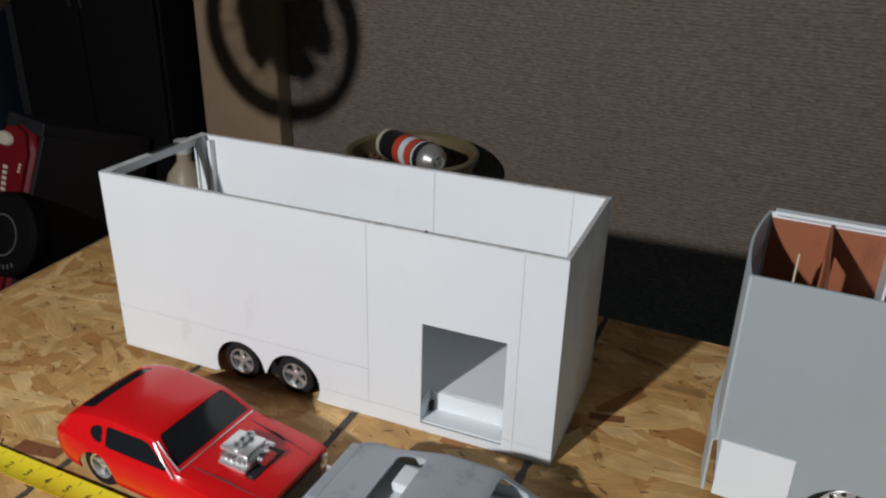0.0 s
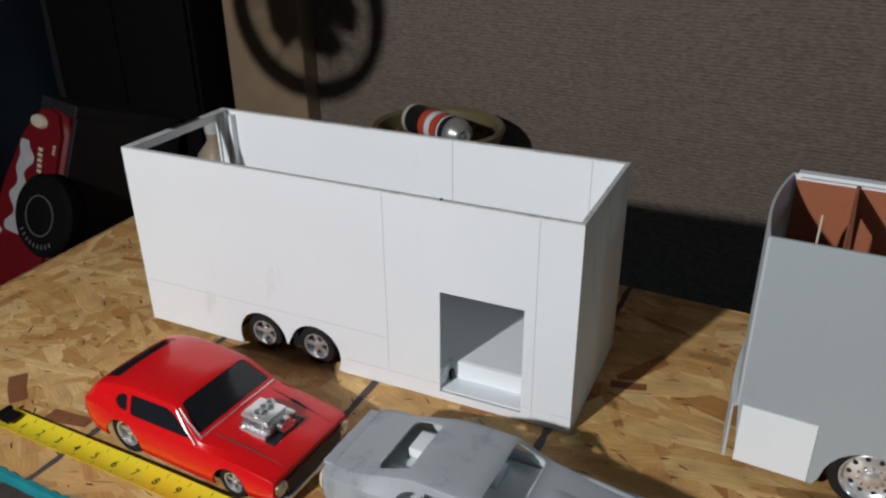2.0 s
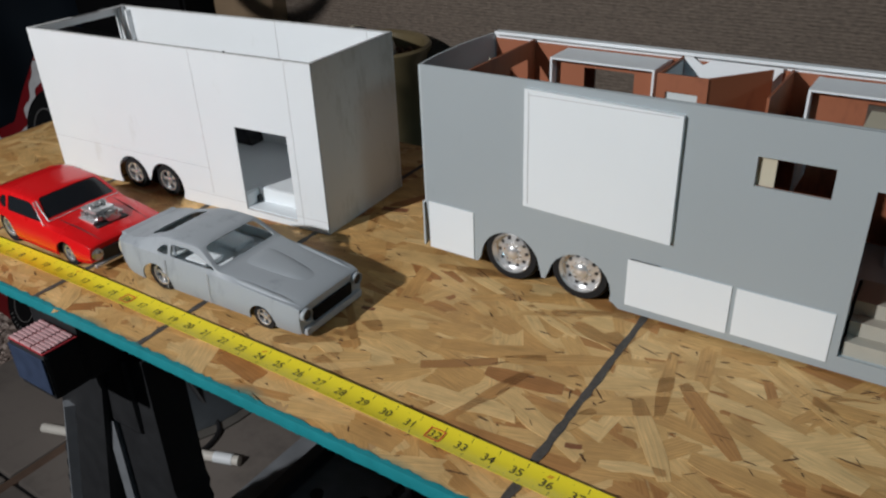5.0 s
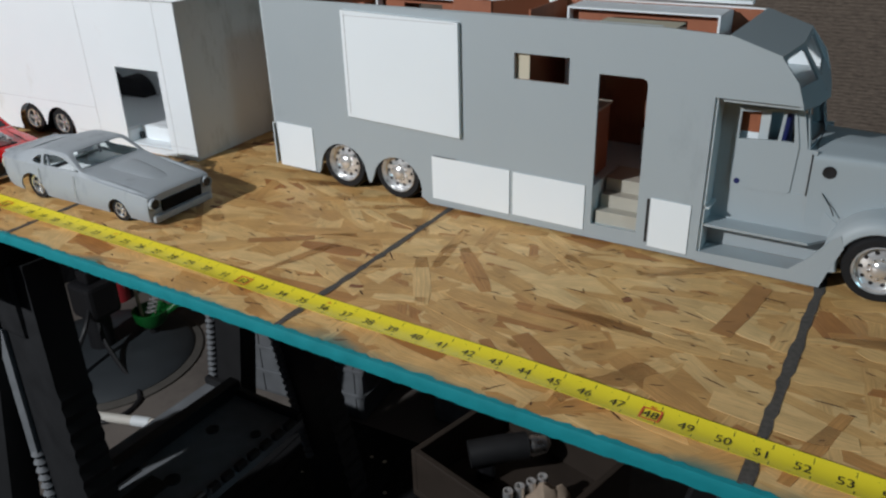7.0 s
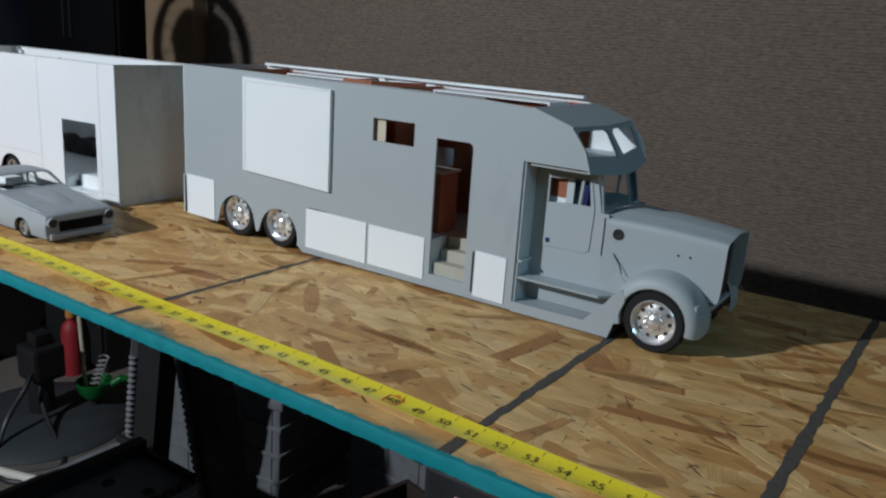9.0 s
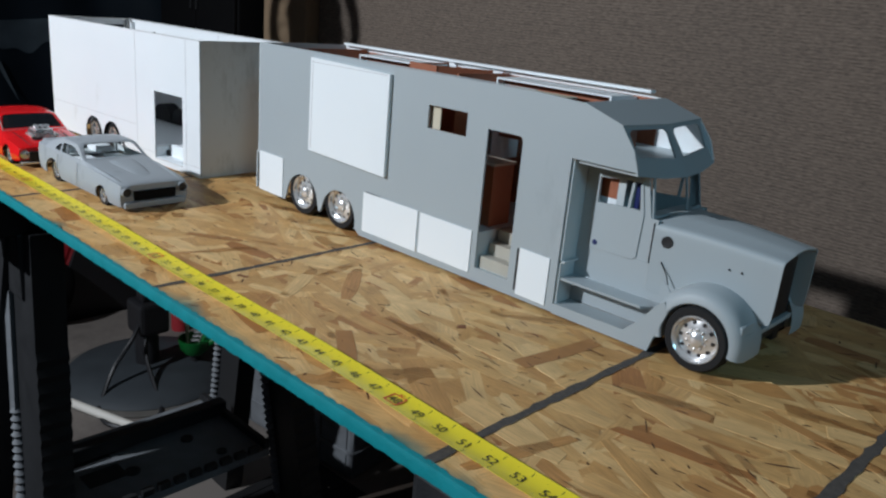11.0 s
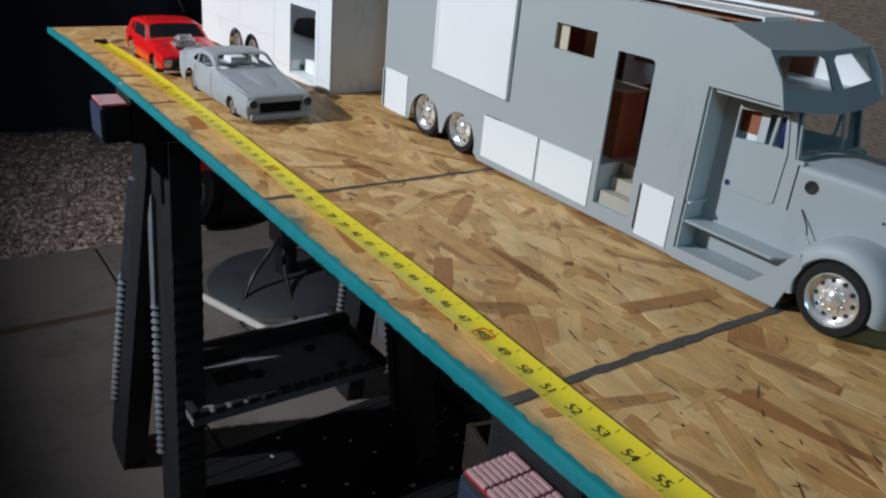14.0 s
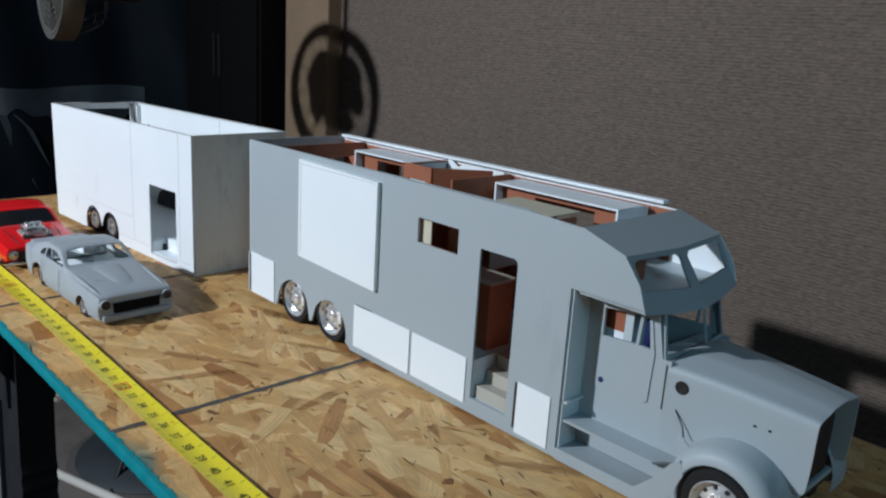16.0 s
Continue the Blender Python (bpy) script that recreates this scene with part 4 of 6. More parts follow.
fender(False)
fender(True)
for y, s in ((Y0 + 0.0085, -1), (Y1 - 0.0085, 1)):
    model_wheel(home, 1.3310, y, 0.0310, 0.0310, 0.0226, 0.020, s, "truck", "chromed ten-hole front wheel with black tyre")
part("front_axle", tube([(1.329, Y0 + 0.02, 0.03), (1.329, Y1 - 0.02, 0.03)], 0.004), BLACK, home)
part("paper_tag", box(0.6190, 0.40, 0.052, 0.6200, 0.425, 0.066), WHITE_CLEAN, home, "scrap of white tape on the rear")


# ---- two model cars ----
def rounded(points, r, n=4):
    """The outline with its corners rounded off by about r."""
    out = []
    m_ = len(points)
    for i in range(m_):
        p, a, b_ = Vector(points[i]), Vector(points[i - 1]), Vector(points[(i + 1) % m_])
        ra, rb = min(r, (a - p).length * 0.45), min(r, (b_ - p).length * 0.45)
        u, v = p + (a - p).normalized() * ra, p + (b_ - p).normalized() * rb
        for k in range(n + 1):
            f = k / n
            q = u * (1 - f) ** 2 + p * 2 * f * (1 - f) + v * f ** 2
            out.append((q.x, q.y))
    return out


def car_shell(stations, folds):
    """Half sections from rear to front: (x, sill, w_mid, z_belt, w_belt, z_edge, w_edge, z_top). folds creases sections of the upper body."""
    bm = bmesh.new()
    secs = []
    for x, sill, wm, zb, wb, ze, we, zt in stations:
        zm = sill + (zb - sill) * 0.52
        up = [(-(wb + (we - wb) * f), zb + (ze - zb) * f) for f in (0.12, 0.84)]
        half = [(-wm * 0.95, sill), (-wm * 0.985, sill + (zb - sill) * 0.2), (-wm, zm), (-wb, zb), *up, (-we, ze), (-we * 0.88, ze + (zt - ze) * 0.55), (-we * 0.45, zt - (zt - ze) * 0.1), (0, zt)]
        prof = half + [(-a, z) for a, z in half[-2::-1]]
        secs.append([bm.verts.new((x, a, z)) for a, z in prof])
    n = len(secs[0])
    crease = bm.edges.layers.float.new("crease_edge")
    for a, c in zip(secs, secs[1:]):
        for k in range(n - 1):
            bm.faces.new((a[k], a[k + 1], c[k + 1], c[k]))
    for sec in (secs[0], secs[-1]):
        for k in range(n // 2):
            if k + 1 < n - 2 - k:
                bm.faces.new((sec[k], sec[k + 1], sec[n - 2 - k], sec[n - 1 - k]))
            else:
                bm.faces.new((sec[k], sec[k + 1], sec[n - 1 - k]))
        for k in range(n - 1):
            bm.edges.get((sec[k], sec[k + 1]))[crease] = 0.7
    for a, c in zip(secs, secs[1:]):
        for k, v in ((3, 0.6), (6, 0.5), (n - 7, 0.5), (n - 4, 0.6)):
            bm.edges.get((a[k], c[k]))[crease] = v
    for i, v in folds.items():
        for k in range(4, n - 5):
            bm.edges.get((secs[i][k], secs[i][k + 1]))[crease] = v
    bmesh.ops.recalc_face_normals(bm, faces=bm.faces)
    me = bpy.data.meshes.new("tmp")
    bm.to_mesh(me)
    bm.free()
    tmp = new("tmp", me)
    tmp.modifiers.new("b", "SUBSURF").levels = 3
    return baked(tmp)


def glazing_cut(cut, outline, x, z, x1, z1, deep=-0.007, high=0.012):
    """Adds to cut a prism for a screen that lies along the line from (x, z) to (x1, z1); outline in (along, across)."""
    d = Vector((x1 - x, z1 - z)).normalized()
    merge(cut, slab(outline, [], deep, high, lambda s, y, w: (x + d.x * s - d.y * w, y, z + d.y * s + d.x * w)))


def side_cut(cut, outline):
    for y0, y1 in ((-0.07, -0.031), (0.031, 0.07)):
        merge(cut, slab(outline, [], y0, y1, xz))


def cut_body(bm, screens, sides, wheels, thick):
    """Gives the shell thickness and cuts the windows and the wheel arches."""
    for x, z, r in wheels:
        lathe([(r, -0.2), (r, 0.2)], 40, sides, pose(x, 0, z, 90, 0, 0))
    tmp = new("tmp", bpy.data.meshes.new("tmp"))
    bm.to_mesh(tmp.data)
    bm.free()
    tmp.data.materials.append(GREY_CAR)
    tmp.data.materials.append(WHITE_CLEAN)
    so = tmp.modifiers.new("s", "SOLIDIFY")
    so.thickness, so.offset, so.material_offset = thick, -1, 1
    gone = []
    for cut in (screens, sides):
        bmesh.ops.recalc_face_normals(cut, faces=cut.faces)
        co = new("cut", bpy.data.meshes.new("cut"))
        cut.to_mesh(co.data)
        cut.free()
        bo = tmp.modifiers.new("c", "BOOLEAN")
        bo.operation, bo.object, bo.solver = "DIFFERENCE", co, "EXACT"
        gone.append(co)
    out = baked(tmp)
    for co in gone:
        bpy.data.objects.remove(co)
    return out


grey_car = thing("model_car", "grey primed fastback model car, sanded, windows empty, low on the board", "model car", pose_at(0.3480, 0.1320, -0.0015, 1.5) @ Matrix.Diagonal((1, 1.06, 1, 1)), "model cars")
st = [(0.000, 0.020, 0.041, 0.048, 0.040, 0.0510, 0.034, 0.0515), (0.010, 0.014, 0.047, 0.050, 0.0455, 0.0535, 0.036, 0.0540), (0.030, 0.012, 0.0500, 0.050, 0.047, 0.0560, 0.0385, 0.0570),
      (0.044, 0.011, 0.0500, 0.0495, 0.047, 0.0600, 0.0380, 0.0615), (0.078, 0.010, 0.0495, 0.0485, 0.0465, 0.0705, 0.0375, 0.0735), (0.090, 0.010, 0.0495, 0.0480, 0.0465, 0.0720, 0.0395, 0.0755), (0.134, 0.010, 0.0495, 0.0465, 0.0465, 0.0710, 0.0395, 0.0745),
      (0.162, 0.010, 0.0495, 0.0465, 0.0465, 0.0505, 0.0440, 0.0520), (0.212, 0.010, 0.0495, 0.0430, 0.0460, 0.0448, 0.0380, 0.0470), (0.250, 0.009, 0.0485, 0.0400, 0.0455, 0.0408, 0.0350, 0.0425), (0.266, 0.008, 0.0470, 0.0375, 0.0440, 0.0385, 0.0345, 0.0395), (0.2695, 0.009, 0.0455, 0.0355, 0.0430, 0.0365, 0.0340, 0.0372)]
shell = car_shell(st, {3: 0.3, 6: 0.45, 7: 0.8})
cut, sides = bmesh.new(), bmesh.new()
side_cut(sides, rounded([(0.0700, 0.0528), (0.0760, 0.0595), (0.0870, 0.0640), (0.0885, 0.0508), (0.0760, 0.0505)], 0.004))
side_cut(sides, rounded([(0.0915, 0.0652), (0.1180, 0.0662), (0.1300, 0.0640), (0.1580, 0.0520), (0.1560, 0.0503), (0.0930, 0.0506)], 0.0035))
glazing_cut(cut, rounded([(0.0035, -0.0335), (0.0335, -0.0395), (0.0335, 0.0395), (0.0035, 0.0335)], 0.006), 0.134, 0.0745, 0.162, 0.052)
glazing_cut(cut, rounded([(0.0030, -0.0310), (0.0320, -0.0275), (0.0320, 0.0275), (0.0030, 0.0310)], 0.006), 0.044, 0.0610, 0.078, 0.0730)
shell = cut_body(shell, cut, sides, [(0.0665, 0.013, 0.0235), (0.2210, 0.012, 0.0175)], 0.0016)
for v in shell.verts:
    if v.co.z > 0.050:
        v.co.z = 0.050 + (v.co.z - 0.050) * 0.86
body = part("body", shell, GREY_CAR, grey_car, "sanded grey primer body", True)
body.data.materials.append(INNER)
part("grille_opening", slab([(-0.0275, 0.0165), (0.0275, 0.0165), (0.0285, 0.0290), (-0.0285, 0.0290)], [], 0.2690, 0.2722, yz), TOY_BLACK, grey_car, "wide black grille opening")
for s in (-1, 1):
    part("headlamp_socket", lathe([(0.0068, -0.004), (0.0070, 0.0035), (0.0062, 0.0042), (0.0056, 0.0034), (0.0052, 0.0)], 24, None, pose(0.2697, 0.0372 * s, 0.0285, 0, 90, 0), False), GREY_CAR, grey_car, "empty headlamp socket", True)
    part("lamp_hole", lathe([(0.0060, 0), (0, 0.0002)], 18, None, pose(0.2719, 0.0372 * s, 0.0285, 0, 90, 0)), BLACK, grey_car)
    part("fender_ridge", tube([(0.158, 0.0415 * s, 0.0468), (0.200, 0.0410 * s, 0.0440), (0.245, 0.0395 * s, 0.0390), (0.266, 0.0385 * s, 0.0355)], 0.0034, 10, [0.5, 1.0, 1.0, 0.7]), GREY_CAR, grey_car, "raised fender ridge", True)
part("front_bumper", box(0.2640, -0.0415, 0.0060, 0.2745, 0.0415, 0.0150, 0.003), GREY_CAR, grey_car)
bulge = bmesh.new()
grid = []
for i in range(25):
    f = i / 24
    x = 0.164 + 0.094 * f
    zc = 0.0518 - 0.050 * (x - 0.162) - 0.62 * (x - 0.162) ** 2
    hw = 0.0215 * (1 - 0.55 * f)
    lift = 0.0030 * min(1.0, f * 6, (1 - f) * 3)
    grid.append([bulge.verts.new((x, hw * v, zc - 0.0016 + lift * (1 - abs(v) ** 3))) for v in [-1 + k / 8 for k in range(17)]])
for a, c in zip(grid, grid[1:]):
    for k in range(16):
        bulge.faces.new((a[k], c[k], c[k + 1], a[k + 1]))
part("hood_bulge", bulge, GREY_CAR, grey_car, "soft raised hood panel", True)
part("spoiler", box(-0.002, -0.035, 0.0495, 0.009, 0.035, 0.0532, 0.0018), GREY_CAR, grey_car, "flush tail spoiler")
part("body_putty", lathe([(0.0, 0.0), (0.006, 0.0), (0.006, 0.002), (0, 0.003)], 10, None, Matrix.Translation((0.0005, -0.037, 0.036)) @ pose(0, 0, 0, 0, -90, 0) @ Matrix.Diagonal((1.6, 0.8, 1, 1))), mat("cream_putty", (0.62, 0.55, 0.42), 0.6), grey_car, "dab of cream putty")
for x in (0.085, 0.150):
    part("door_seam", tube([(x, -0.0505, 0.013), (x + 0.001, -0.0505, 0.030), (x - 0.0005, -0.0482, 0.0455)], 0.00045, 5), PENCIL, grey_car)
part("cabin_floor", box(0.045, -0.0445, 0.0360, 0.165, 0.0445, 0.0375), WHITE_CLEAN, grey_car, "white cabin floor")
part("rear_deck", box(0.008, -0.0400, 0.0425, 0.0850, 0.0400, 0.0440), INNER, grey_car, "pale deck under the rear window")
part("interior_card", box(0.098, -0.034, 0.0376, 0.130, -0.008, 0.0440, 0.002), WHITE_CLEAN, grey_car, "white interior card")
part("interior_card", box(0.052, 0.006, 0.0440, 0.082, 0.030, 0.0530, 0.002), WHITE_CLEAN, grey_car)
part("interior_card", box(0.046, -0.028, 0.0440, 0.066, -0.010, 0.0490, 0.002), WHITE_CLEAN, grey_car)
part("interior_card", box(0.098, 0.008, 0.0376, 0.130, 0.034, 0.0440, 0.002), WHITE_CLEAN, grey_car)
part("transmission_tunnel", box(0.05, -0.006, 0.0135, 0.185, 0.006, 0.030, 0.002), GREY_CAR, grey_car)
part("roll_bar", tube([(0.086, -0.036, 0.0135), (0.086, -0.034, 0.059), (0.087, -0.022, 0.0660), (0.087, 0.022, 0.0660), (0.086, 0.034, 0.059), (0.086, 0.036, 0.0135)], 0.0014), GREY_CAR, grey_car)
for x, r, w, zz in ((0.0665, 0.0195, 0.017, 0.0195), (0.2210, 0.0150, 0.010, 0.0150)):
    for s in (-1, 1):
        model_wheel(grey_car, x, s * ((0.0450 if w < 0.012 else 0.0425) - w / 2), zz, r, r * 0.60, w, s, "slots", "bright five-spoke wheel with black tyre")

red_car = thing("model_car", "glossy red hatchback model car with chrome blower through the hood", "model car", pose_at(0.0830, 0.1225, -0.004, 0.2) @ Matrix.Diagonal((1.02, 1.12, 1.08, 1)), "model cars")
st = [(0.000, 0.021, 0.041, 0.036, 0.040, 0.0385, 0.035, 0.0395), (0.007, 0.015, 0.0460, 0.039, 0.0450, 0.0445, 0.037, 0.0465), (0.022, 0.013, 0.0500, 0.0415, 0.0475, 0.0570, 0.040, 0.0595),
      (0.044, 0.013, 0.0510, 0.0425, 0.0485, 0.0635, 0.041, 0.0668), (0.066, 0.011, 0.0515, 0.0420, 0.0485, 0.0655, 0.0405, 0.0690), (0.072, 0.011, 0.0515, 0.0415, 0.0485, 0.0658, 0.0405, 0.0695), (0.121, 0.010, 0.0515, 0.0405, 0.0485, 0.0635, 0.0400, 0.0672), (0.148, 0.010, 0.0515, 0.0400, 0.0485, 0.0435, 0.0460, 0.0458),
      (0.180, 0.010, 0.0510, 0.0380, 0.0475, 0.0400, 0.0390, 0.0415), (0.210, 0.011, 0.0500, 0.0345, 0.0465, 0.0360, 0.0370, 0.0370), (0.222, 0.013, 0.0490, 0.0325, 0.0460, 0.0338, 0.0370, 0.0346), (0.2255, 0.015, 0.0475, 0.0305, 0.0450, 0.0318, 0.0365, 0.0325)]
shell = car_shell(st, {2: 0.3, 6: 0.45, 7: 0.8})
glass = shell.copy()
bmesh.ops.delete(glass, geom=[f for f in glass.faces if f.calc_center_median().z < 0.040 or f.calc_center_median().x > 0.152], context="FACES")
glass.normal_update()
for v in glass.verts:
    v.co -= v.normal * 0.0007
cut, sides = bmesh.new(), bmesh.new()
side_cut(sides, rounded([(0.0510, 0.0525), (0.0555, 0.0585), (0.0655, 0.0605), (0.0665, 0.0458), (0.0555, 0.0470)], 0.004))
side_cut(sides, rounded([(0.0700, 0.0612), (0.1100, 0.0610), (0.1175, 0.0594), (0.1395, 0.0450), (0.1365, 0.0438), (0.0705, 0.0445)], 0.003))
glazing_cut(cut, rounded([(0.0020, -0.0345), (0.0315, -0.0415), (0.0315, 0.0415), (0.0020, 0.0345)], 0.004), 0.121, 0.0672, 0.148, 0.0455)
glazing_cut(cut, rounded([(0.0010, -0.0310), (0.0220, -0.0320), (0.0220, 0.0320), (0.0010, 0.0310)], 0.004), 0.022, 0.0595, 0.044, 0.0668)
body = part("body", cut_body(shell, cut, sides, [(0.0585, 0.014, 0.0220), (0.1810, 0.013, 0.0180)], 0.0014), RED, red_car, "gleaming red paint", True)
body.data.materials.append(RED)
part("window_glass", glass, BLACK_GLASS, red_car, "black tinted windows", True)
part("window_trim", tube([(0.1225, -0.0412, 0.0622), (0.1355, -0.0462, 0.0520), (0.1475, -0.0490, 0.0425)], 0.0006, 6), CHROME, red_car, "chrome window pillar")
part("window_trim", tube([(0.124, -0.0390, 0.0627), (0.1355, -0.0415, 0.0545), (0.1480, -0.0425, 0.0452)], 0.0006, 6), CHROME, red_car)
part("window_trim", tube([(0.1480, -0.0430, 0.0450), (0.1495, 0, 0.0466), (0.1480, 0.0430, 0.0450)], 0.0006, 6), CHROME, red_car)
part("grille", box(0.2235, -0.0340, 0.0130, 0.2282, 0.0340, 0.0265, 0.001), BLACK, red_car, "black grille panel")
part("front_bumper", box(0.2250, -0.0460, 0.0090, 0.2315, 0.0460, 0.0125, 0.0012), CHROME, red_car, "thin chrome bumper")
part("rear_bumper", box(-0.0040, -0.042, 0.0180, 0.0020, 0.042, 0.0225, 0.0012), CHROME, red_car, "thin chrome bumper")
for s in (-1, 1):
    part("headlamp", lathe([(0.0062, 0), (0.0062, 0.003), (0.0050, 0.0040), (0.0, 0.0046)], 20, None, pose(0.2245, 0.0395 * s, 0.0225, 0, 90, 0)), CHROME_DULL, red_car, "round bright headlamp", True)
    part("hood_seam", tube([(0.150, 0.033 * s, 0.0442), (0.185, 0.031 * s, 0.0408), (0.221, 0.029 * s, 0.0340)], 0.0006, 5), BLACK, red_car)
blower = thing("blower_engine", "", "")
blower.parent = red_car
blower.matrix_basis = pose(0.1800, 0.0, 0.0370) @ Matrix.Diagonal((1.25, 1.2, 0.92, 1))
part("hood_cutout", box(-0.015, -0.0160, 0.0, 0.018, 0.0160, 0.0026, 0.001), BLACK, blower, "black cut-out in the hood")
case = box(-0.0130, -0.0115, 0.003, 0.0120, 0.0115, 0.0125, 0.002)
for k in range(6):
    box(-0.0125 + 0.0042 * k, -0.0122, 0.004, -0.0110 + 0.0042 * k, 0.0122, 0.0118, 0.0004, case)
part("blower_case", case, CHROME_DULL, blower, "ribbed chrome blower case")
scoop = box(-0.0145, -0.0100, 0.0125, 0.0085, 0.0100, 0.0165, 0.0012)
for y in (-0.0062, 0, 0.0062):
    lathe([(0.0028, 0.0), (0.0032, 0.0040), (0.0024, 0.0040), (0.0022, 0.001)], 14, scoop, pose(-0.0030, y, 0.0165, 0, 18, 0))
part("injector_hat", scoop, CHROME, blower, "chrome injector hat with three throats", True)
drive = lathe([(0.0062, -0.002), (0.0062, 0.002), (0.0, 0.0024)], 22, None, pose(0.0150, 0.0, 0.0090, 0, 90, 0))
lathe([(0.0044, -0.002), (0.0044, 0.002), (0.0, 0.0024)], 20, drive, pose(0.0150, 0.0052, 0.0042, 0, 90, 0))
part("drive_pulley", drive, CHROME_DULL, blower, "belt drive pulleys", True)
for s in (-1, 1):
    vc = box(-0.0120, 0.0130 * s - 0.0028, 0.003, 0.0110, 0.0130 * s + 0.0028, 0.0078, 0.0014)
    part("valve_cover", vc, CHROME, blower, "chrome valve cover")
for x, r, w, zz in ((0.0585, 0.0200, 0.018, 0.0200), (0.1810, 0.0155, 0.010, 0.0155)):
    for s in (-1, 1):
        model_wheel(red_car, x, s * (0.0455 - w / 2), zz, r, r * 0.60, w, s, "slots", "bright five-spoke wheel with black tyre")
part("underbody", box(0.03, -0.028, 0.012, 0.22, 0.028, 0.02), BLACK, red_car)

# ---- steel tape laid out along the front edge ----
INCH = 0.0254
tape = thing("tape_measure_blade", "yellow steel tape blade with black figures laid along the board", "tape measure")


def tape_y(x):
    pts = ((-0.02, 0.0500), (0.40, 0.0510), (0.83, 0.0455), (1.10, 0.0420), (1.30, 0.0355), (1.75, 0.0220))
    for (xa, ya), (xb, yb) in zip(pts, pts[1:]):
        if x <= xb:
            return ya + (yb - ya) * (x - xa) / (xb - xa)
    return pts[-1][1]


def tape_lift(x):
    return sag(x) + 0.0024 + 0.0016 * math.sin(x * 7.0) ** 2


TWD = 0.0127
bm = bmesh.new()
prev = None
for i in range(181):
    x = -0.012 + 1.76 * i / 180
    yc, zl = tape_y(x), tape_lift(x)
    cur = []
    for k in range(7):
        f = -1 + 2 * k / 6
        cur.append(bm.verts.new((x, yc + f * TWD, zl + 0.0022 * f * f)))
    if prev:
        for k in range(6):
            bm.faces.new((prev[k], prev[k + 1], cur[k + 1], cur[k]))
    prev = cur
tmp = new("tmp", bpy.data.meshes.new("tmp"))
bm.to_mesh(tmp.data)
bm.free()
so = tmp.modifiers.new("s", "SOLIDIFY")
so.thickness, so.offset = 0.00025, -1
part("blade", baked(tmp), YELLOW, tape, "", True)
ticks = bmesh.new()
for n in range(1, 68 * 8):
    x = n * INCH / 8
    for s in (-1, 1):
        ln = 0.0072 if n % 8 == 0 else (0.0052 if n % 4 == 0 else 0.0034)
        yc, zl = tape_y(x), tape_lift(x)
        f0, f1 = s * 0.98, s * (0.98 - ln / TWD)
        w = 0.0003
        vs = [ticks.verts.new((x + dx, yc + f * TWD, zl + 0.0022 * f * f + 0.0002)) for f, dx in ((f0, -w), (f0, w), (f1, w), (f1, -w))]
        ticks.faces.new(vs)
tagged(part("scale_ticks", ticks, INK, tape), kind="stuff")
for n in range(1, 68):
    x = n * INCH - 0.0055
    red = n % 16 == 0
    yc, zl = tape_y(x), tape_lift(x)
    if red:
        part("red_flag", slab(rect(x - 0.0075, yc - 0.0070, x + 0.0075, yc + 0.0062), [rect(x - 0.0062, yc - 0.0058, x + 0.0062, yc + 0.0050)], zl + 0.0009, zl + 0.0011, xy), RED_INK, tape, "red printed frame")
    text_mesh(str(n), 0.0115, INK, "inch_figure", tape, Matrix.Translation((x, yc - 0.001, zl + 0.0008)), "black printed figure")
    if n % 12 == 0:
        text_mesh(str(n // 12) + "F", 0.0060, RED_INK, "foot_figure", tape, Matrix.Translation((x, yc + 0.0075, zl + 0.0014)))
hook = box(-0.0165, 0.0385, 0.0015, -0.0120, 0.0615, 0.0085, 0.0008)
box(-0.0135, 0.0420, 0.0060, 0.0080, 0.0580, 0.0075, 0.0004, hook)
box(-0.0290, 0.0420, 0.0, -0.0160, 0.0500, 0.0040, 0.001, hook)
for dy in (-0.004, 0.004):
    lathe([(0.0015, 0), (0.0012, 0.0008), (0, 0.001)], 10, hook, pose(0.002, 0.050 + dy, 0.0075))
hook.transform(Matrix.Translation((0, 0, sag(0.0))))
part("end_hook", hook, mat("blackened_steel", (0.03, 0.03, 0.032), 0.4, 0.8), tape, "black steel end hook")


# ---- sawhorses under the sheet ----
PINK = mat("worn_pink_paint", (0.50, 0.30, 0.31), 0.6, 0, 0.3, 120, 0.2)
RED_DULL = mat("worn_red_paint", (0.32, 0.022, 0.03), 0.55, 0, 0.2, 60, 0.1)
BLUE = mat("worn_blue_paint", (0.040, 0.085, 0.190), 0.55, 0, 0.35, 60, 0.2)
NAVY_WORN = mat("worn_navy_paint", (0.026, 0.040, 0.080), 0.6, 0, 0.4, 60, 0.2)
DARK = mat("charcoal_resin", (0.013, 0.0135, 0.015), 0.55, 0, 0.3, 40, 0.3)
TRAY = mat("dusty_grey_resin", (0.145, 0.154, 0.166), 0.7, 0, 0.4, 25, 0.4)


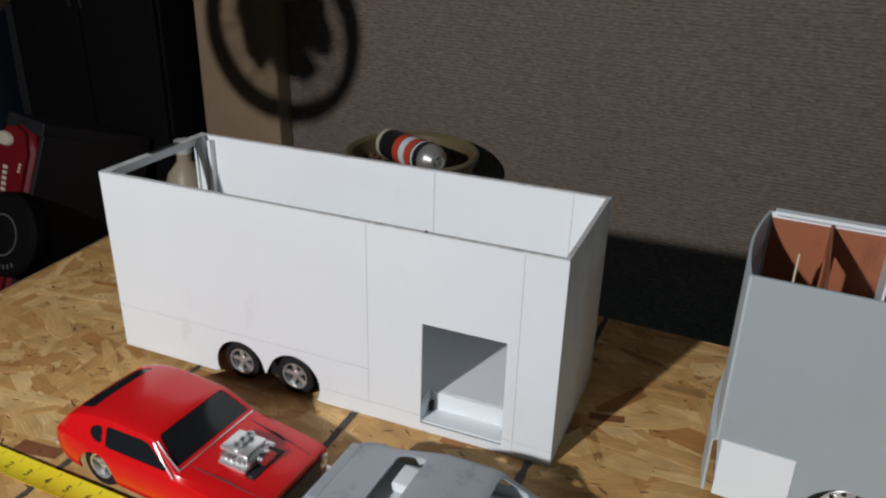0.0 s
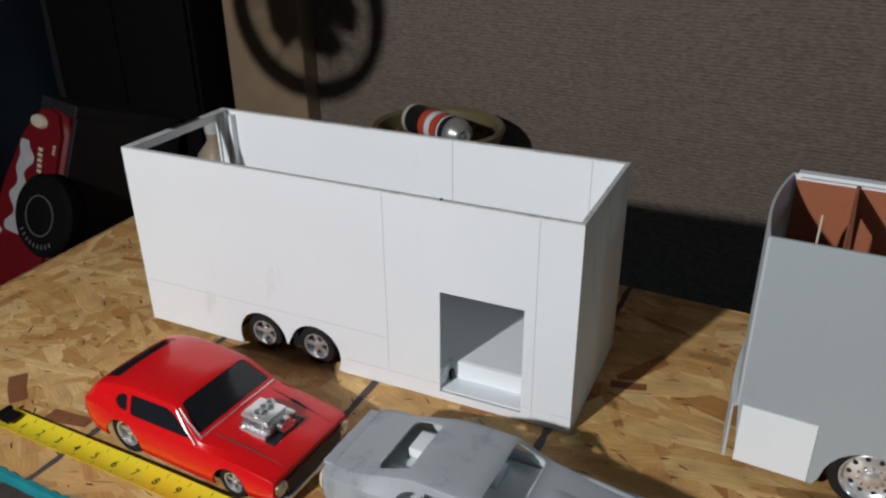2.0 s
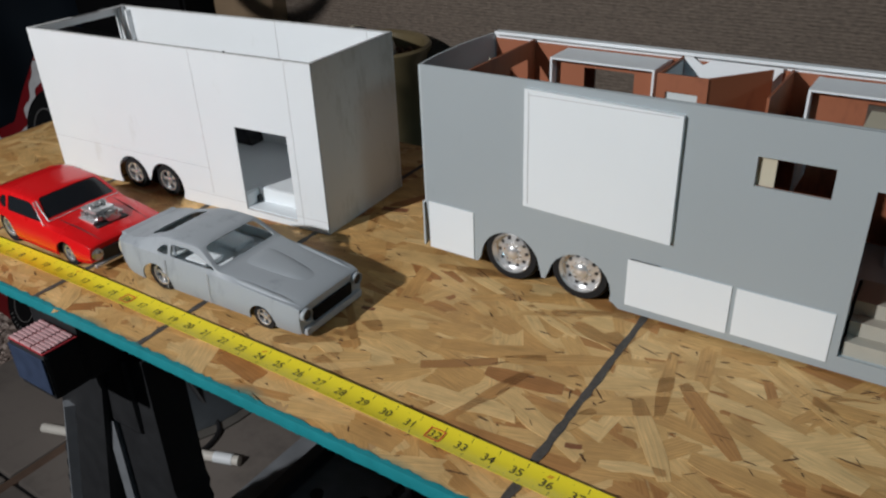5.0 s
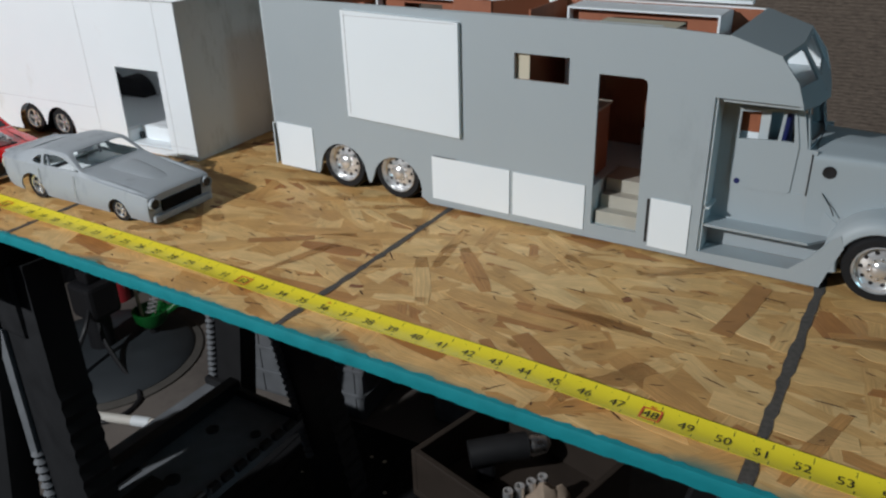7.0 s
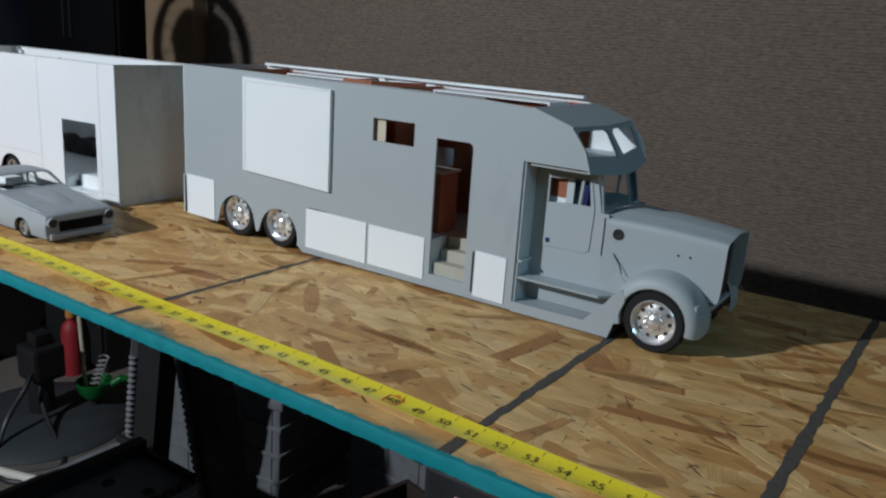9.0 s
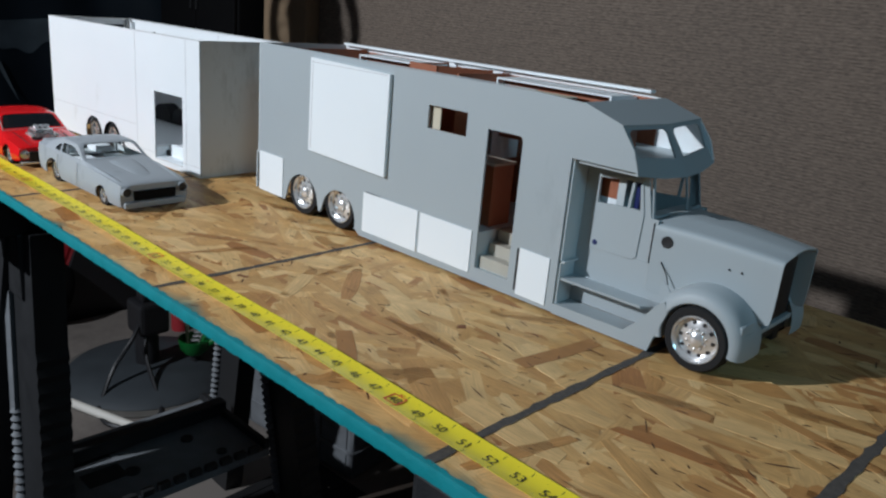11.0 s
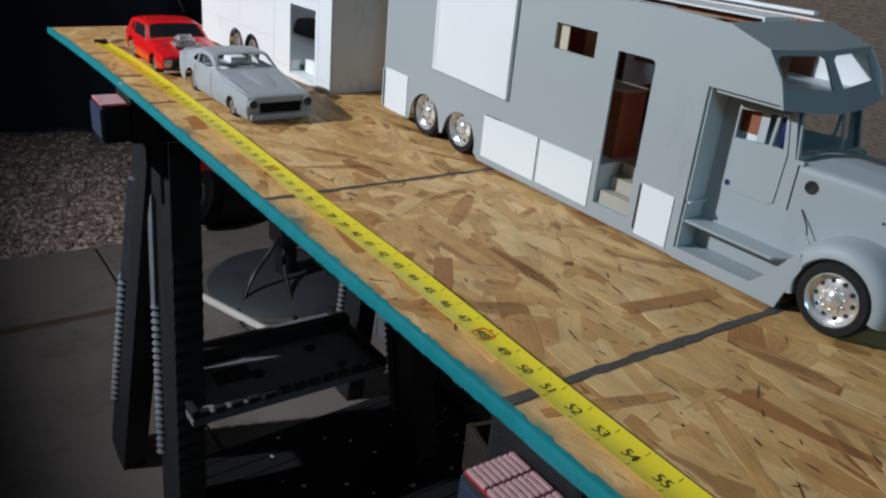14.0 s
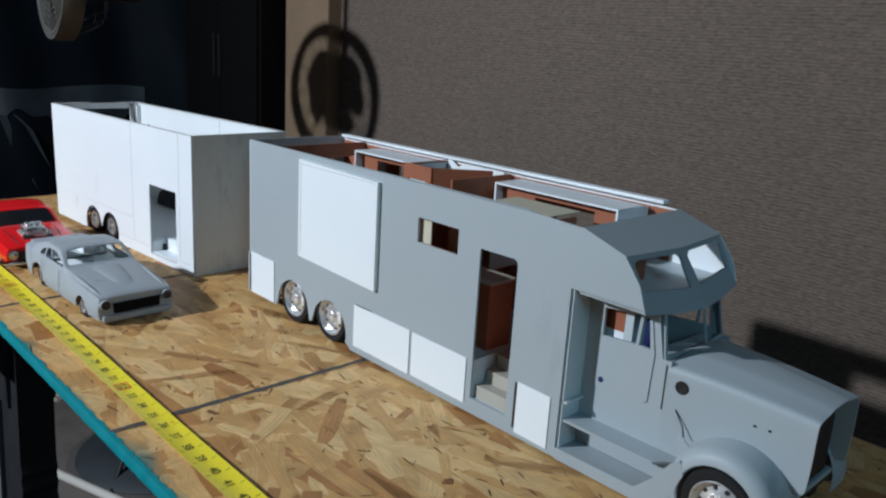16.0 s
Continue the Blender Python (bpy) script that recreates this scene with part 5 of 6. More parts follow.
def leg(parent, a, b_, w0, w1, d, notch_side):
    """A moulded leg from a to b_ with a ribbed edge and a raised spine."""
    a, b_ = Vector(a), Vector(b_)
    bm = bmesh.new()
    way = (b_ - a).normalized()
    across = Vector((1, 0, 0)) - way * way.x
    across.normalize()
    deep = way.cross(across)
    n = 56
    prev = None
    for i in range(n + 1):
        f = i / n
        p = a.lerp(b_, f)
        w = w0 + (w1 - w0) * f
        rib = 0.005 if (i % 2 and 0.25 < f < 0.97) else 0.0
        l, r = -w / 2 - (rib if notch_side < 0 else 0), w / 2 + (rib if notch_side > 0 else 0)
        cur = [bm.verts.new(p + across * u + deep * v) for u, v in ((l, -d / 2), (r, -d / 2), (r, d / 2), (l, d / 2))]
        if prev:
            for k in range(4):
                bm.faces.new((prev[k], prev[(k + 1) % 4], cur[(k + 1) % 4], cur[k]))
        else:
            bm.faces.new(cur)
        prev = cur
    bm.faces.new(prev)
    o = part("leg", bm, DARK, parent, "black ribbed moulded leg")
    out = Vector((0, -d * 0.56, 0))
    spine = tube([a.lerp(b_, 0.14) + out - across * w0 * 0.30, a.lerp(b_, 0.42) + out - across * w0 * 0.34], 0.009, 4)
    part("brace_strip", spine, TRAY, o, "grey folded brace")
    screw = bmesh.new()
    for k in range(22):
        p = a.lerp(b_, 0.42 + 0.019 * k) + out - across * w1 * 0.36
        lathe([(0.006, -0.007), (0.0105, 0.0), (0.006, 0.007)], 10, screw, Matrix.Translation(p))
    part("adjusting_screw", screw, TRAY, o, "grey screw thread on the leg", True)


def sawhorse(cx):
    s = thing("folding_sawhorse", "black plastic folding sawhorse with ribbed legs and a lower shelf", "sawhorse", pose_at(cx, 0, 0), "sawhorses under the board")
    part("top_beam", box(-0.045, 0.004, -0.095, 0.045, 0.60, -0.0125, 0.006), DARK, s, "black ribbed top beam")
    block = part("end_block", box(-0.016, -0.040, -0.088, 0.052, 0.003, -0.030, 0.005), DARK, s)
    part("painted_face", box(-0.0175, -0.038, -0.084, -0.0158, -0.002, -0.034, 0.0006), BLUE, block, "blue painted face")
    part("painted_face", box(-0.014, -0.0415, -0.080, 0.050, -0.0398, -0.034, 0.0006), NAVY_WORN, block, "dark blue worn face")
    part("painted_top", box(-0.0145, -0.0390, -0.0302, 0.0505, 0.0020, -0.0285, 0.0006), RED_DULL, block, "dull red top")
    for k in range(8):
        y = -0.038 + 0.0048 * k
        for j in range(3):
            x = -0.013 + 0.021 * j
            part("painted_rib", box(x, y, -0.0300, x + 0.019, y + 0.0034, -0.0262, 0.0008), PINK, block, "worn pink rib")
    leg(s, (0.018, 0.075, -0.09), (0.062, 0.045, FLOOR), 0.115, 0.105, 0.05, 1)
    leg(s, (-0.030, 0.060, -0.09), (-0.178, 0.000, FLOOR), 0.085, 0.100, 0.045, -1)
    leg(s, (0.020, 0.505, -0.09), (0.150, 0.530, FLOOR), 0.105, 0.095, 0.05, 1)
    leg(s, (-0.030, 0.505, -0.09), (-0.178, 0.530, FLOOR), 0.095, 0.090, 0.045, -1)
    part("cross_web", box(-0.05, 0.04, -0.20, 0.05, 0.11, -0.09, 0.006), DARK, s)
    part("cross_web", box(-0.05, 0.48, -0.20, 0.05, 0.54, -0.09, 0.006), DARK, s)
    sh = part("shelf", box(-0.105, 0.045, -0.585, 0.145, 0.440, -0.568, 0.004), TRAY, s, "dusty grey lower shelf with moulded pockets")
    for y in (0.045, 0.428):
        part("shelf_lip", box(-0.105, y, -0.568, 0.145, y + 0.012, -0.552, 0.002), DARK, sh)
    for k in range(12):
        part("shelf_notch", box(0.134, 0.055 + 0.031 * k, -0.568, 0.146, 0.076 + 0.031 * k, -0.556, 0.001), DARK, sh)
    for x, y, r in ((0.06, 0.20, 0.014), (0.02, 0.33, 0.012), (0.10, 0.36, 0.010)):
        part("pocket", lathe([(r, 0), (r, 0.003), (r * 0.75, 0.003), (r * 0.7, 0.0005), (0, 0.0004)], 20, None, pose(x, y, -0.568)), DARK, sh, "", True)
    for x in (-0.05, 0.02):
        part("shelf_slot", box(x, 0.12, -0.5682, x + 0.045, 0.19, -0.566, 0.002), DARK, sh)
    part("shelf_bar", box(-0.04, 0.045, -0.565, -0.015, 0.44, -0.535, 0.003), DARK, sh)
    return s


sawhorse(0.318)
sawhorse(1.315)

# ---- things on the patio under and behind the table ----
umb = thing("umbrella_base", "dark round weighted parasol base lying on the concrete", "parasol base", pose_at(-0.465, 0.635, FLOOR))
part("dome", lathe([(0.235, 0.0), (0.240, 0.012), (0.225, 0.026), (0.15, 0.040), (0.06, 0.048), (0.0, 0.049)], 48), mat("faded_slate_resin", (0.032, 0.038, 0.044), 0.65, 0, 0.35, 14, 0.3), umb, "", True)
part("socket", lathe([(0.034, 0.047), (0.034, 0.15), (0.025, 0.15), (0.025, 0.06)], 24), BLACK, umb, "black pole socket", True)
part("rim_ring", lathe([(0.236, 0.001), (0.262, 0.001), (0.262, 0.006), (0.239, 0.010)], 48), mat("dusty_rim", (0.10, 0.092, 0.082), 0.85, 0, 0.3, 20), umb, "dusty outer ring", True)
pipe = thing("white_pipe", "white plastic pipe lying on the concrete", "pipe")
part("barrel", tube([(-0.60, 0.320, FLOOR + 0.013), (-0.09, 0.495, FLOOR + 0.013)], 0.012, 14), mat("off_white_pvc", (0.66, 0.63, 0.57), 0.5, 0, 0.08, 20), pipe, "", True)
part("coupling", tube([(-0.15, 0.4744, FLOOR + 0.0135), (-0.105, 0.4898, FLOOR + 0.0135)], 0.0135, 14), WHITE_CLEAN, pipe, "", True)
cord = thing("power_cord", "black power cord looped on the concrete", "cord")
ctrl = [Vector(p) for p in ((-0.44, 0.61, 0.20), (-0.40, 0.56, 0.16), (-0.39, 0.50, 0.09), (-0.37, 0.46, 0.03), (-0.33, 0.43, 0.008), (-0.25, 0.42, 0.007), (-0.20, 0.47, 0.007), (-0.22, 0.55, 0.007), (-0.30, 0.58, 0.03), (-0.40, 0.60, 0.10), (-0.45, 0.63, 0.19))]
pts = []
for i in range(len(ctrl) - 1):
    p0, p1, p2, p3 = ctrl[max(i - 1, 0)], ctrl[i], ctrl[i + 1], ctrl[min(i + 2, len(ctrl) - 1)]
    for k in range(6):
        f = k / 6
        q = 0.5 * ((2 * p1) + (p2 - p0) * f + (2 * p0 - 5 * p1 + 4 * p2 - p3) * f * f + (3 * p1 - p0 - 3 * p2 + p3) * f ** 3)
        pts.append((q.x, q.y, FLOOR + q.z))
part("cable", tube(pts, 0.0065, 7), BLACK, cord, "", True)
block = box(-0.500, 0.590, FLOOR + 0.151, -0.405, 0.680, FLOOR + 0.250, 0.012)
box(-0.475, 0.610, FLOOR + 0.250, -0.430, 0.660, FLOOR + 0.285, 0.006, block)
part("power_block", block, BLACK, cord, "black outlet block set on the pole socket")


def tote(x, y, z, w, d, h, lid, label, yaw=0):
    t = thing("storage_tote", label, "storage bin", pose_at(x, y, z, yaw), "storage bins")
    shell = part("bin", box(-w * 0.46, -d * 0.46, 0, w * 0.46, d * 0.46, h * 0.9, 0.012), TRAY, t, "ribbed grey bin")
    for k in range(3):
        zz = h * (0.22 + 0.24 * k)
        part("rib", box(-w * 0.475, -d * 0.475, zz, w * 0.475, d * 0.475, zz + 0.012, 0.003), TRAY, shell)
    for k in range(5):
        xx = -w * 0.4 + w * 0.2 * k
        part("rib", box(xx - 0.006, -d * 0.47, 0.01, xx + 0.006, d * 0.47, h * 0.86, 0.002), TRAY, shell)
    lidm = box(-w / 2, -d / 2, h * 0.9, w / 2, d / 2, h, 0.008)
    box(-w * 0.42, -d * 0.42, h, w * 0.42, d * 0.42, h + 0.008, 0.003, lidm)
    part("lid", lidm, lid, t)
    for s in (-1, 1):
        part("latch", box(-0.03, s * d * 0.485 - 0.012, h * 0.72, 0.03, s * d * 0.485 + 0.012, h * 0.97, 0.004), DARK, t)
    return t


tote(0.115, 0.90, FLOOR, 0.46, 0.34, 0.30, TRAY, "grey ribbed storage tote with lid on the patio", 6)
tote(0.70, 1.00, FLOOR, 0.46, 0.34, 0.34, DARK, "dark ribbed storage tote with black lid on the patio", -4)
level = thing("spirit_level", "red spirit level with pale end lying on a tote", "level", pose(0.27, 0.80, FLOOR + 0.309, 0, 0, 4))
part("rail", box(-0.18, -0.012, 0, 0.10, 0.012, 0.045, 0.003), RED_DULL, level, "worn red rail")
part("end_cap", box(0.10, -0.0125, -0.0, 0.24, 0.0125, 0.045, 0.003), mat("pale_alloy", (0.5, 0.47, 0.44), 0.45, 0.3), level)
part("vial", lathe([(0.006, -0.02), (0.006, 0.02)], 12, None, pose(-0.04, 0, 0.046, 0, 90, 0)), mat("green_vial", (0.25, 0.5, 0.05), 0.2), level)
# black sheet added to darken the floor where the table's shadow falls
floor_shade = thing("floor_shade_sheet", "black ribbed sheet as the table's shade on the concrete, with pale specks", "mat", pose_at(0.52, 0.42, FLOOR, 3))
FLOOR_SHADE_BLACK = mat("floor_shade_black", (0.010, 0.010, 0.011), 0.85, 0, 0.3, 30, 0.3, 200, spec=0.2)
part("sheet", box(-0.30, -0.36, 0.0, 0.42, 0.34, 0.008, 0.003), FLOOR_SHADE_BLACK, floor_shade)
for k in range(18):
    part("rib", box(-0.285 + 0.039 * k, -0.345, 0.008, -0.268 + 0.039 * k, 0.325, 0.0105, 0.001), FLOOR_SHADE_BLACK, floor_shade)
bm = bmesh.new()
rng = random.Random(14)
for k in range(70):
    q = rng.uniform(0.002, 0.006)
    lathe([(0, -q * 0.4), (q, 0), (0, q * 0.4)], 5, bm, pose(rng.uniform(-0.28, 0.40), rng.uniform(-0.33, 0.31), 0.0125, rng.uniform(-15, 15), rng.uniform(-15, 15), rng.uniform(0, 90)))
tagged(part("specks", bm, CREAM, floor_shade, "pale chips and dust"), kind="stuff")
# wooden tray crate with tools
crate = thing("tool_crate", "low wooden crate of tools with papers stacked beneath", "crate", pose_at(0.85, 0.58, FLOOR, -14))
WOOD_DARK = mat("dark_stained_wood", (0.030, 0.021, 0.015), 0.7, 0, 0.35, 20, 0.4, 150)
for x in (-0.15, 0.138):
    part("side_board", box(x, -0.13, 0.17, x + 0.012, 0.13, 0.26, 0.002), WOOD_DARK, crate)
for y in (-0.13, 0.118):
    part("side_board", box(-0.138, y, 0.17, 0.138, y + 0.012, 0.26, 0.002), WOOD_DARK, crate)
part("bottom_board", box(-0.15, -0.13, 0.155, 0.15, 0.13, 0.17, 0.002), WOOD_DARK, crate)
for sx in (-0.14, 0.12):
    for sy in (-0.12, 0.10):
        part("foot", box(sx, sy, 0.0, sx + 0.02, sy + 0.02, 0.155, 0.002), WOOD_DARK, crate)
rag = thing("shop_rag", "crumpled tan shop rag in the crate", "rag", pose_at(0.93, 0.53, FLOOR + 0.17, 20))
bm = bmesh.new()
bmesh.ops.create_icosphere(bm, subdivisions=3, radius=1)
for v in bm.verts:
    d = 1 + 0.3 * noise.noise(v.co * 2.2)
    v.co = Vector((v.co.x * 0.05 * d, v.co.y * 0.04 * d, max(0, v.co.z) * 0.09 * d))
part("cloth", bm, mat("tan_cloth", (0.36, 0.28, 0.21), 0.9, 0, 0.2, 60, 0.4), rag, "", True)
drill = thing("cordless_drill", "black cordless drill lying in the crate", "drill", pose_at(0.80, 0.60, FLOOR + 0.17, 40))
part("body", tube([(-0.06, 0, 0.06), (0.0, 0, 0.065), (0.05, 0, 0.065)], 0.026, 16), DARK, drill, "", True)
part("chuck", lathe([(0.018, 0), (0.022, 0.01), (0.018, 0.035), (0.007, 0.045), (0, 0.046)], 20, None, pose(0.05, 0, 0.065, 0, 90, 0)), CHROME_DULL, drill, "", True)
part("grip", box(-0.045, -0.015, 0.0, -0.012, 0.015, 0.06, 0.008), BLACK, drill)
wrench = thing("socket_set", "bright chrome sockets on a dark rail", "sockets", pose_at(0.885, 0.53, FLOOR + 0.17, 60))
part("rail", box(-0.05, -0.008, 0, 0.05, 0.008, 0.05, 0.002), BLACK, wrench)
for k in range(4):
    part("socket", lathe([(0.009, 0), (0.009, 0.026), (0.006, 0.026), (0.006, 0.012), (0, 0.012)], 16, None, pose(-0.036 + 0.024 * k, 0, 0.05)), CHROME, wrench, "", True)
for k, (dx, dy, a) in enumerate(((0.0, 0.0, 0), (0.02, -0.02, 9), (-0.03, 0.01, -12))):
    solo("loose_paper", box(-0.09, -0.065, 0, 0.09, 0.065, 0.006, 0.001, None, Matrix.Translation((0.85 + dx, 0.58 + dy, FLOOR + 0.004 + 0.0065 * k)) @ pose(0, 0, 0, 0, 0, -14 + a)), WHITE_CLEAN, "white sheets of paper stacked under the crate", "paper", group="papers")
scoop_ = thing("garden_scoop", "green plastic scoop with bright coil and pale stick on the concrete", "scoop", pose_at(-0.40, 0.755, FLOOR + 0.0, 30))
GREEN = mat("green_plastic", (0.012, 0.12, 0.022), 0.35, 0, 0.1, 40)
bowl = lathe([(0.0, 0.062), (0.028, 0.066), (0.044, 0.085), (0.050, 0.115), (0.046, 0.115), (0.038, 0.090), (0.0, 0.072)], 24)
part("bowl", bowl, GREEN, scoop_, "glossy green bowl", True)
part("handle", tube([(0.04, 0.0, 0.10), (0.075, 0.01, 0.125), (0.10, 0.02, 0.12)], 0.011, 10, [0.8, 1.1, 0.6]), GREEN, scoop_, "", True)
part("stand", tube([(0, 0, 0), (0, 0, 0.064)], 0.014, 10), DARK, scoop_)
coil = [(0.013 * math.cos(k * 0.7) + 0.0006 * k, 0.013 * math.sin(k * 0.7), 0.10 + 0.0016 * k) for k in range(60)]
part("coil", tube(coil, 0.0022, 6), CHROME, scoop_, "bright wire coil", True)
part("stick", tube([(-0.03, 0.01, 0.05), (-0.045, 0.02, 0.30)], 0.006, 8), CREAM, scoop_, "pale stick", True)
bottle = thing("red_bottle", "red plastic squeeze bottle with pale cap", "bottle", pose_at(-0.715, 0.875, FLOOR) @ Matrix.Diagonal((0.85, 0.85, 0.92, 1)))
part("bottle_body", lathe([(0.0, 0.0), (0.034, 0.0), (0.036, 0.01), (0.036, 0.16), (0.030, 0.185), (0.014, 0.20), (0.014, 0.215)], 26), RED_DULL, bottle, "", True)
part("cap", lathe([(0.017, 0.213), (0.016, 0.238), (0.006, 0.245), (0.004, 0.27), (0, 0.27)], 20), mat("orange_cap", (0.6, 0.25, 0.06), 0.4), bottle, "", True)

# planter behind the trailer, with a spray can lying in it
planter = thing("tall_planter", "tall olive glazed planter filled with soil, standing by the wall", "planter", pose_at(-0.118, 1.135, FLOOR))
OLIVE = mat("olive_glaze", (0.16, 0.125, 0.065), 0.35, 0, 0.3, 12, 0.1)
pz = 0.830
part("pot", lathe([(0.0, 0.0), (0.10, 0.0), (0.105, 0.02), (0.118, 0.40), (0.132, pz - 0.03), (0.142, pz - 0.012), (0.145, pz), (0.140, pz + 0.006), (0.130, pz), (0.124, pz - 0.04), (0.0, pz - 0.045)], 48), OLIVE, planter, "glazed pot with rolled rim", True)
bm = bmesh.new()
rng = random.Random(4)
for k in range(220):
    a, r = rng.uniform(0, 6.283), 0.12 * math.sqrt(rng.random())
    s = rng.uniform(0.004, 0.011)
    lathe([(0, -s), (s, 0), (0, s)], 5, bm, pose(r * math.cos(a), r * math.sin(a), pz - 0.043 + rng.uniform(0, 0.012), rng.uniform(0, 90), rng.uniform(0, 90), 0))
tagged(part("soil", bm, mat("potting_soil", (0.13, 0.065, 0.035), 0.95, 0, 0.5, 60), planter, "brown lumpy soil"), kind="stuff")
can = thing("spray_can", "red white and black spray can lying in the planter", "spray can", pose(-0.108, 1.115, FLOOR + pz + 0.006, 0, 0, 0) @ pose(0, 0, 0, 0, 0, -30) @ pose(0, 0, 0, 0, 87, 0))
part("can_body", lathe([(0.0, -0.105), (0.030, -0.105), (0.0335, -0.100), (0.0335, 0.070)], 36), BLACK, can, "black painted can", True)
for z0, z1, mm in ((-0.098, -0.085, CREAM), (-0.028, -0.005, RED_INK), (-0.003, 0.018, WHITE_CLEAN), (0.020, 0.042, RED_INK), (0.046, 0.052, WHITE_CLEAN)):
    part("label_band", lathe([(0.0338, z0), (0.0338, z1)], 36), mm, can, "", True)
part("can_dome", lathe([(0.0335, 0.070), (0.0345, 0.073), (0.0335, 0.077), (0.029, 0.090), (0.018, 0.098), (0.0165, 0.103), (0.013, 0.104), (0.012, 0.100), (0.005, 0.099), (0.004, 0.104), (0, 0.104)], 36), STEEL, can, "bare steel dome and valve", True)

# dark cabinet by the post with a jug on it
cab = thing("black_cabinet", "low black storage cabinet beside the post", "cabinet", pose_at(-0.80, 1.08, FLOOR))
part("carcass", box(-0.17, -0.14, 0.0, 0.17, 0.14, 0.42, 0.008), BLACK, cab)
for s in (-1, 1):
    d = part("cabinet_door", box(-0.163 if s < 0 else 0.003, -0.152, 0.02, -0.003 if s < 0 else 0.163, -0.1405, 0.405, 0.004), DARK, cab)
    part("handle", box(s * 0.018 - 0.004, -0.162, 0.25, s * 0.018 + 0.004, -0.152, 0.34, 0.002), STEEL, d)
jug = thing("plastic_jug", "translucent plastic jug with an orange label", "jug", pose_at(-0.745, 1.10, FLOOR + 0.42) @ Matrix.Diagonal((0.85, 0.85, 1.08, 1)))
part("jug_body", lathe([(0.0, 0.0), (0.062, 0.0), (0.066, 0.012), (0.066, 0.20), (0.052, 0.245), (0.022, 0.275), (0.020, 0.30)], 32), mat("milky_plastic", (0.46, 0.38, 0.27), 0.4, 0, 0.1), jug, "", True)
part("label_band", lathe([(0.0665, 0.03), (0.0668, 0.06), (0.0668, 0.15), (0.0665, 0.18)], 32), mat("orange_label", (0.62, 0.26, 0.10), 0.5, 0, 0.3, 50), jug, "orange paper label", True)
part("cap", lathe([(0.024, 0.295), (0.024, 0.325), (0, 0.327)], 24), mat("white_cap", (0.7, 0.7, 0.68), 0.4), jug, "", True)

# tall black cabinet standing beside the post
tall = thing("tall_cabinet", "tall matt black storage cabinet standing beside the post", "cabinet", pose_at(-1.12, 1.31, FLOOR))
part("carcass", box(-0.27, -0.13, 0.0, 0.27, 0.13, 2.30, 0.006), TOY_BLACK, tall)
for s in (-1, 1):
    d = part("cabinet_door", box(-0.262 if s < 0 else 0.003, -0.143, 0.03, -0.003 if s < 0 else 0.262, -0.1305, 2.27, 0.004), TOY_BLACK, tall, "flat black door")
    part("handle", box(s * 0.020 - 0.004, -0.153, 1.05, s * 0.020 + 0.004, -0.143, 1.20, 0.002), DARK, d)

# fan on its rod
fan = thing("hanging_fan", "black and grey fan hanging on a rod from the beam", "fan", pose_at(-0.425, 0.44, FLOOR + 0.045))
part("rod", lathe([(0.009, 1.36), (0.009, 2.697), (0.03, 2.701), (0.03, 2.705)], 18, None, pose(0, 0.09, 0)), DARK, fan, "black hanging rod", True)
part("yoke", box(-0.012, 0.06, 1.30, 0.012, 0.105, 1.38, 0.004), DARK, fan)
FR = 0.152
hm = pose(0, 0, 1.275, 88, 0, -6)
head = thing("fan_head", "", "")
head.parent = fan
head.matrix_basis = hm
CREAM_PLASTIC = mat("cream_plastic", (0.10, 0.095, 0.085), 0.45, 0, 0.08)
part("rim_ring", lathe([(FR * 0.84, 0.050), (FR * 1.0, 0.052), (FR * 1.02, 0.030), (FR * 1.0, 0.006), (FR * 0.84, 0.008), (FR * 0.84, 0.050)], 56), CREAM_PLASTIC, head, "grey outer ring", True)
wires = bmesh.new()
for k in range(9):
    r = FR * (0.22 + 0.09 * k)
    lathe([(r - 0.0013, 0.052), (r, 0.0535), (r + 0.0013, 0.052), (r, 0.0505), (r - 0.0013, 0.052)], 48, wires)
for k in range(12):
    a = 2 * math.pi * k / 12
    merge(wires, tube([(FR * 0.2 * math.cos(a), FR * 0.2 * math.sin(a), 0.053), (FR * 0.95 * math.cos(a), FR * 0.95 * math.sin(a), 0.050)], 0.0014, 5))
part("front_grill", wires, CREAM_PLASTIC, head, "grey wire grill")
wires = bmesh.new()
for k in range(26):
    a = 2 * math.pi * k / 26
    merge(wires, tube([(FR * 0.25 * math.cos(a), FR * 0.25 * math.sin(a), -0.062), (FR * 0.75 * math.cos(a), FR * 0.75 * math.sin(a), -0.055), (FR * 0.98 * math.cos(a), FR * 0.98 * math.sin(a), 0.008)], 0.0011, 5))
part("rear_grill", wires, BLACK, head, "black rear grill")
part("grill_cap", lathe([(FR * 0.22, 0.050), (FR * 0.2, 0.058), (0, 0.060)], 30), DARK, head, "", True)
part("motor_housing", lathe([(0.0, -0.17), (0.035, -0.165), (0.050, -0.14), (0.056, -0.06), (0.035, -0.05), (0, -0.05)], 30), BLACK, head, "", True)
for k in range(5):
    bl = slab([(0.02, -0.02), (0.05, -0.048), (0.082, -0.045), (0.096, 0.0), (0.080, 0.045), (0.05, 0.04), (0.02, 0.02)], [], -0.001, 0.001, xy)
    for v in bl.verts:
        v.co.z += v.co.y * 0.5
    part("blade", bl, DARK, head, m=pose(0, 0, 0, 0, 0, 72 * k))

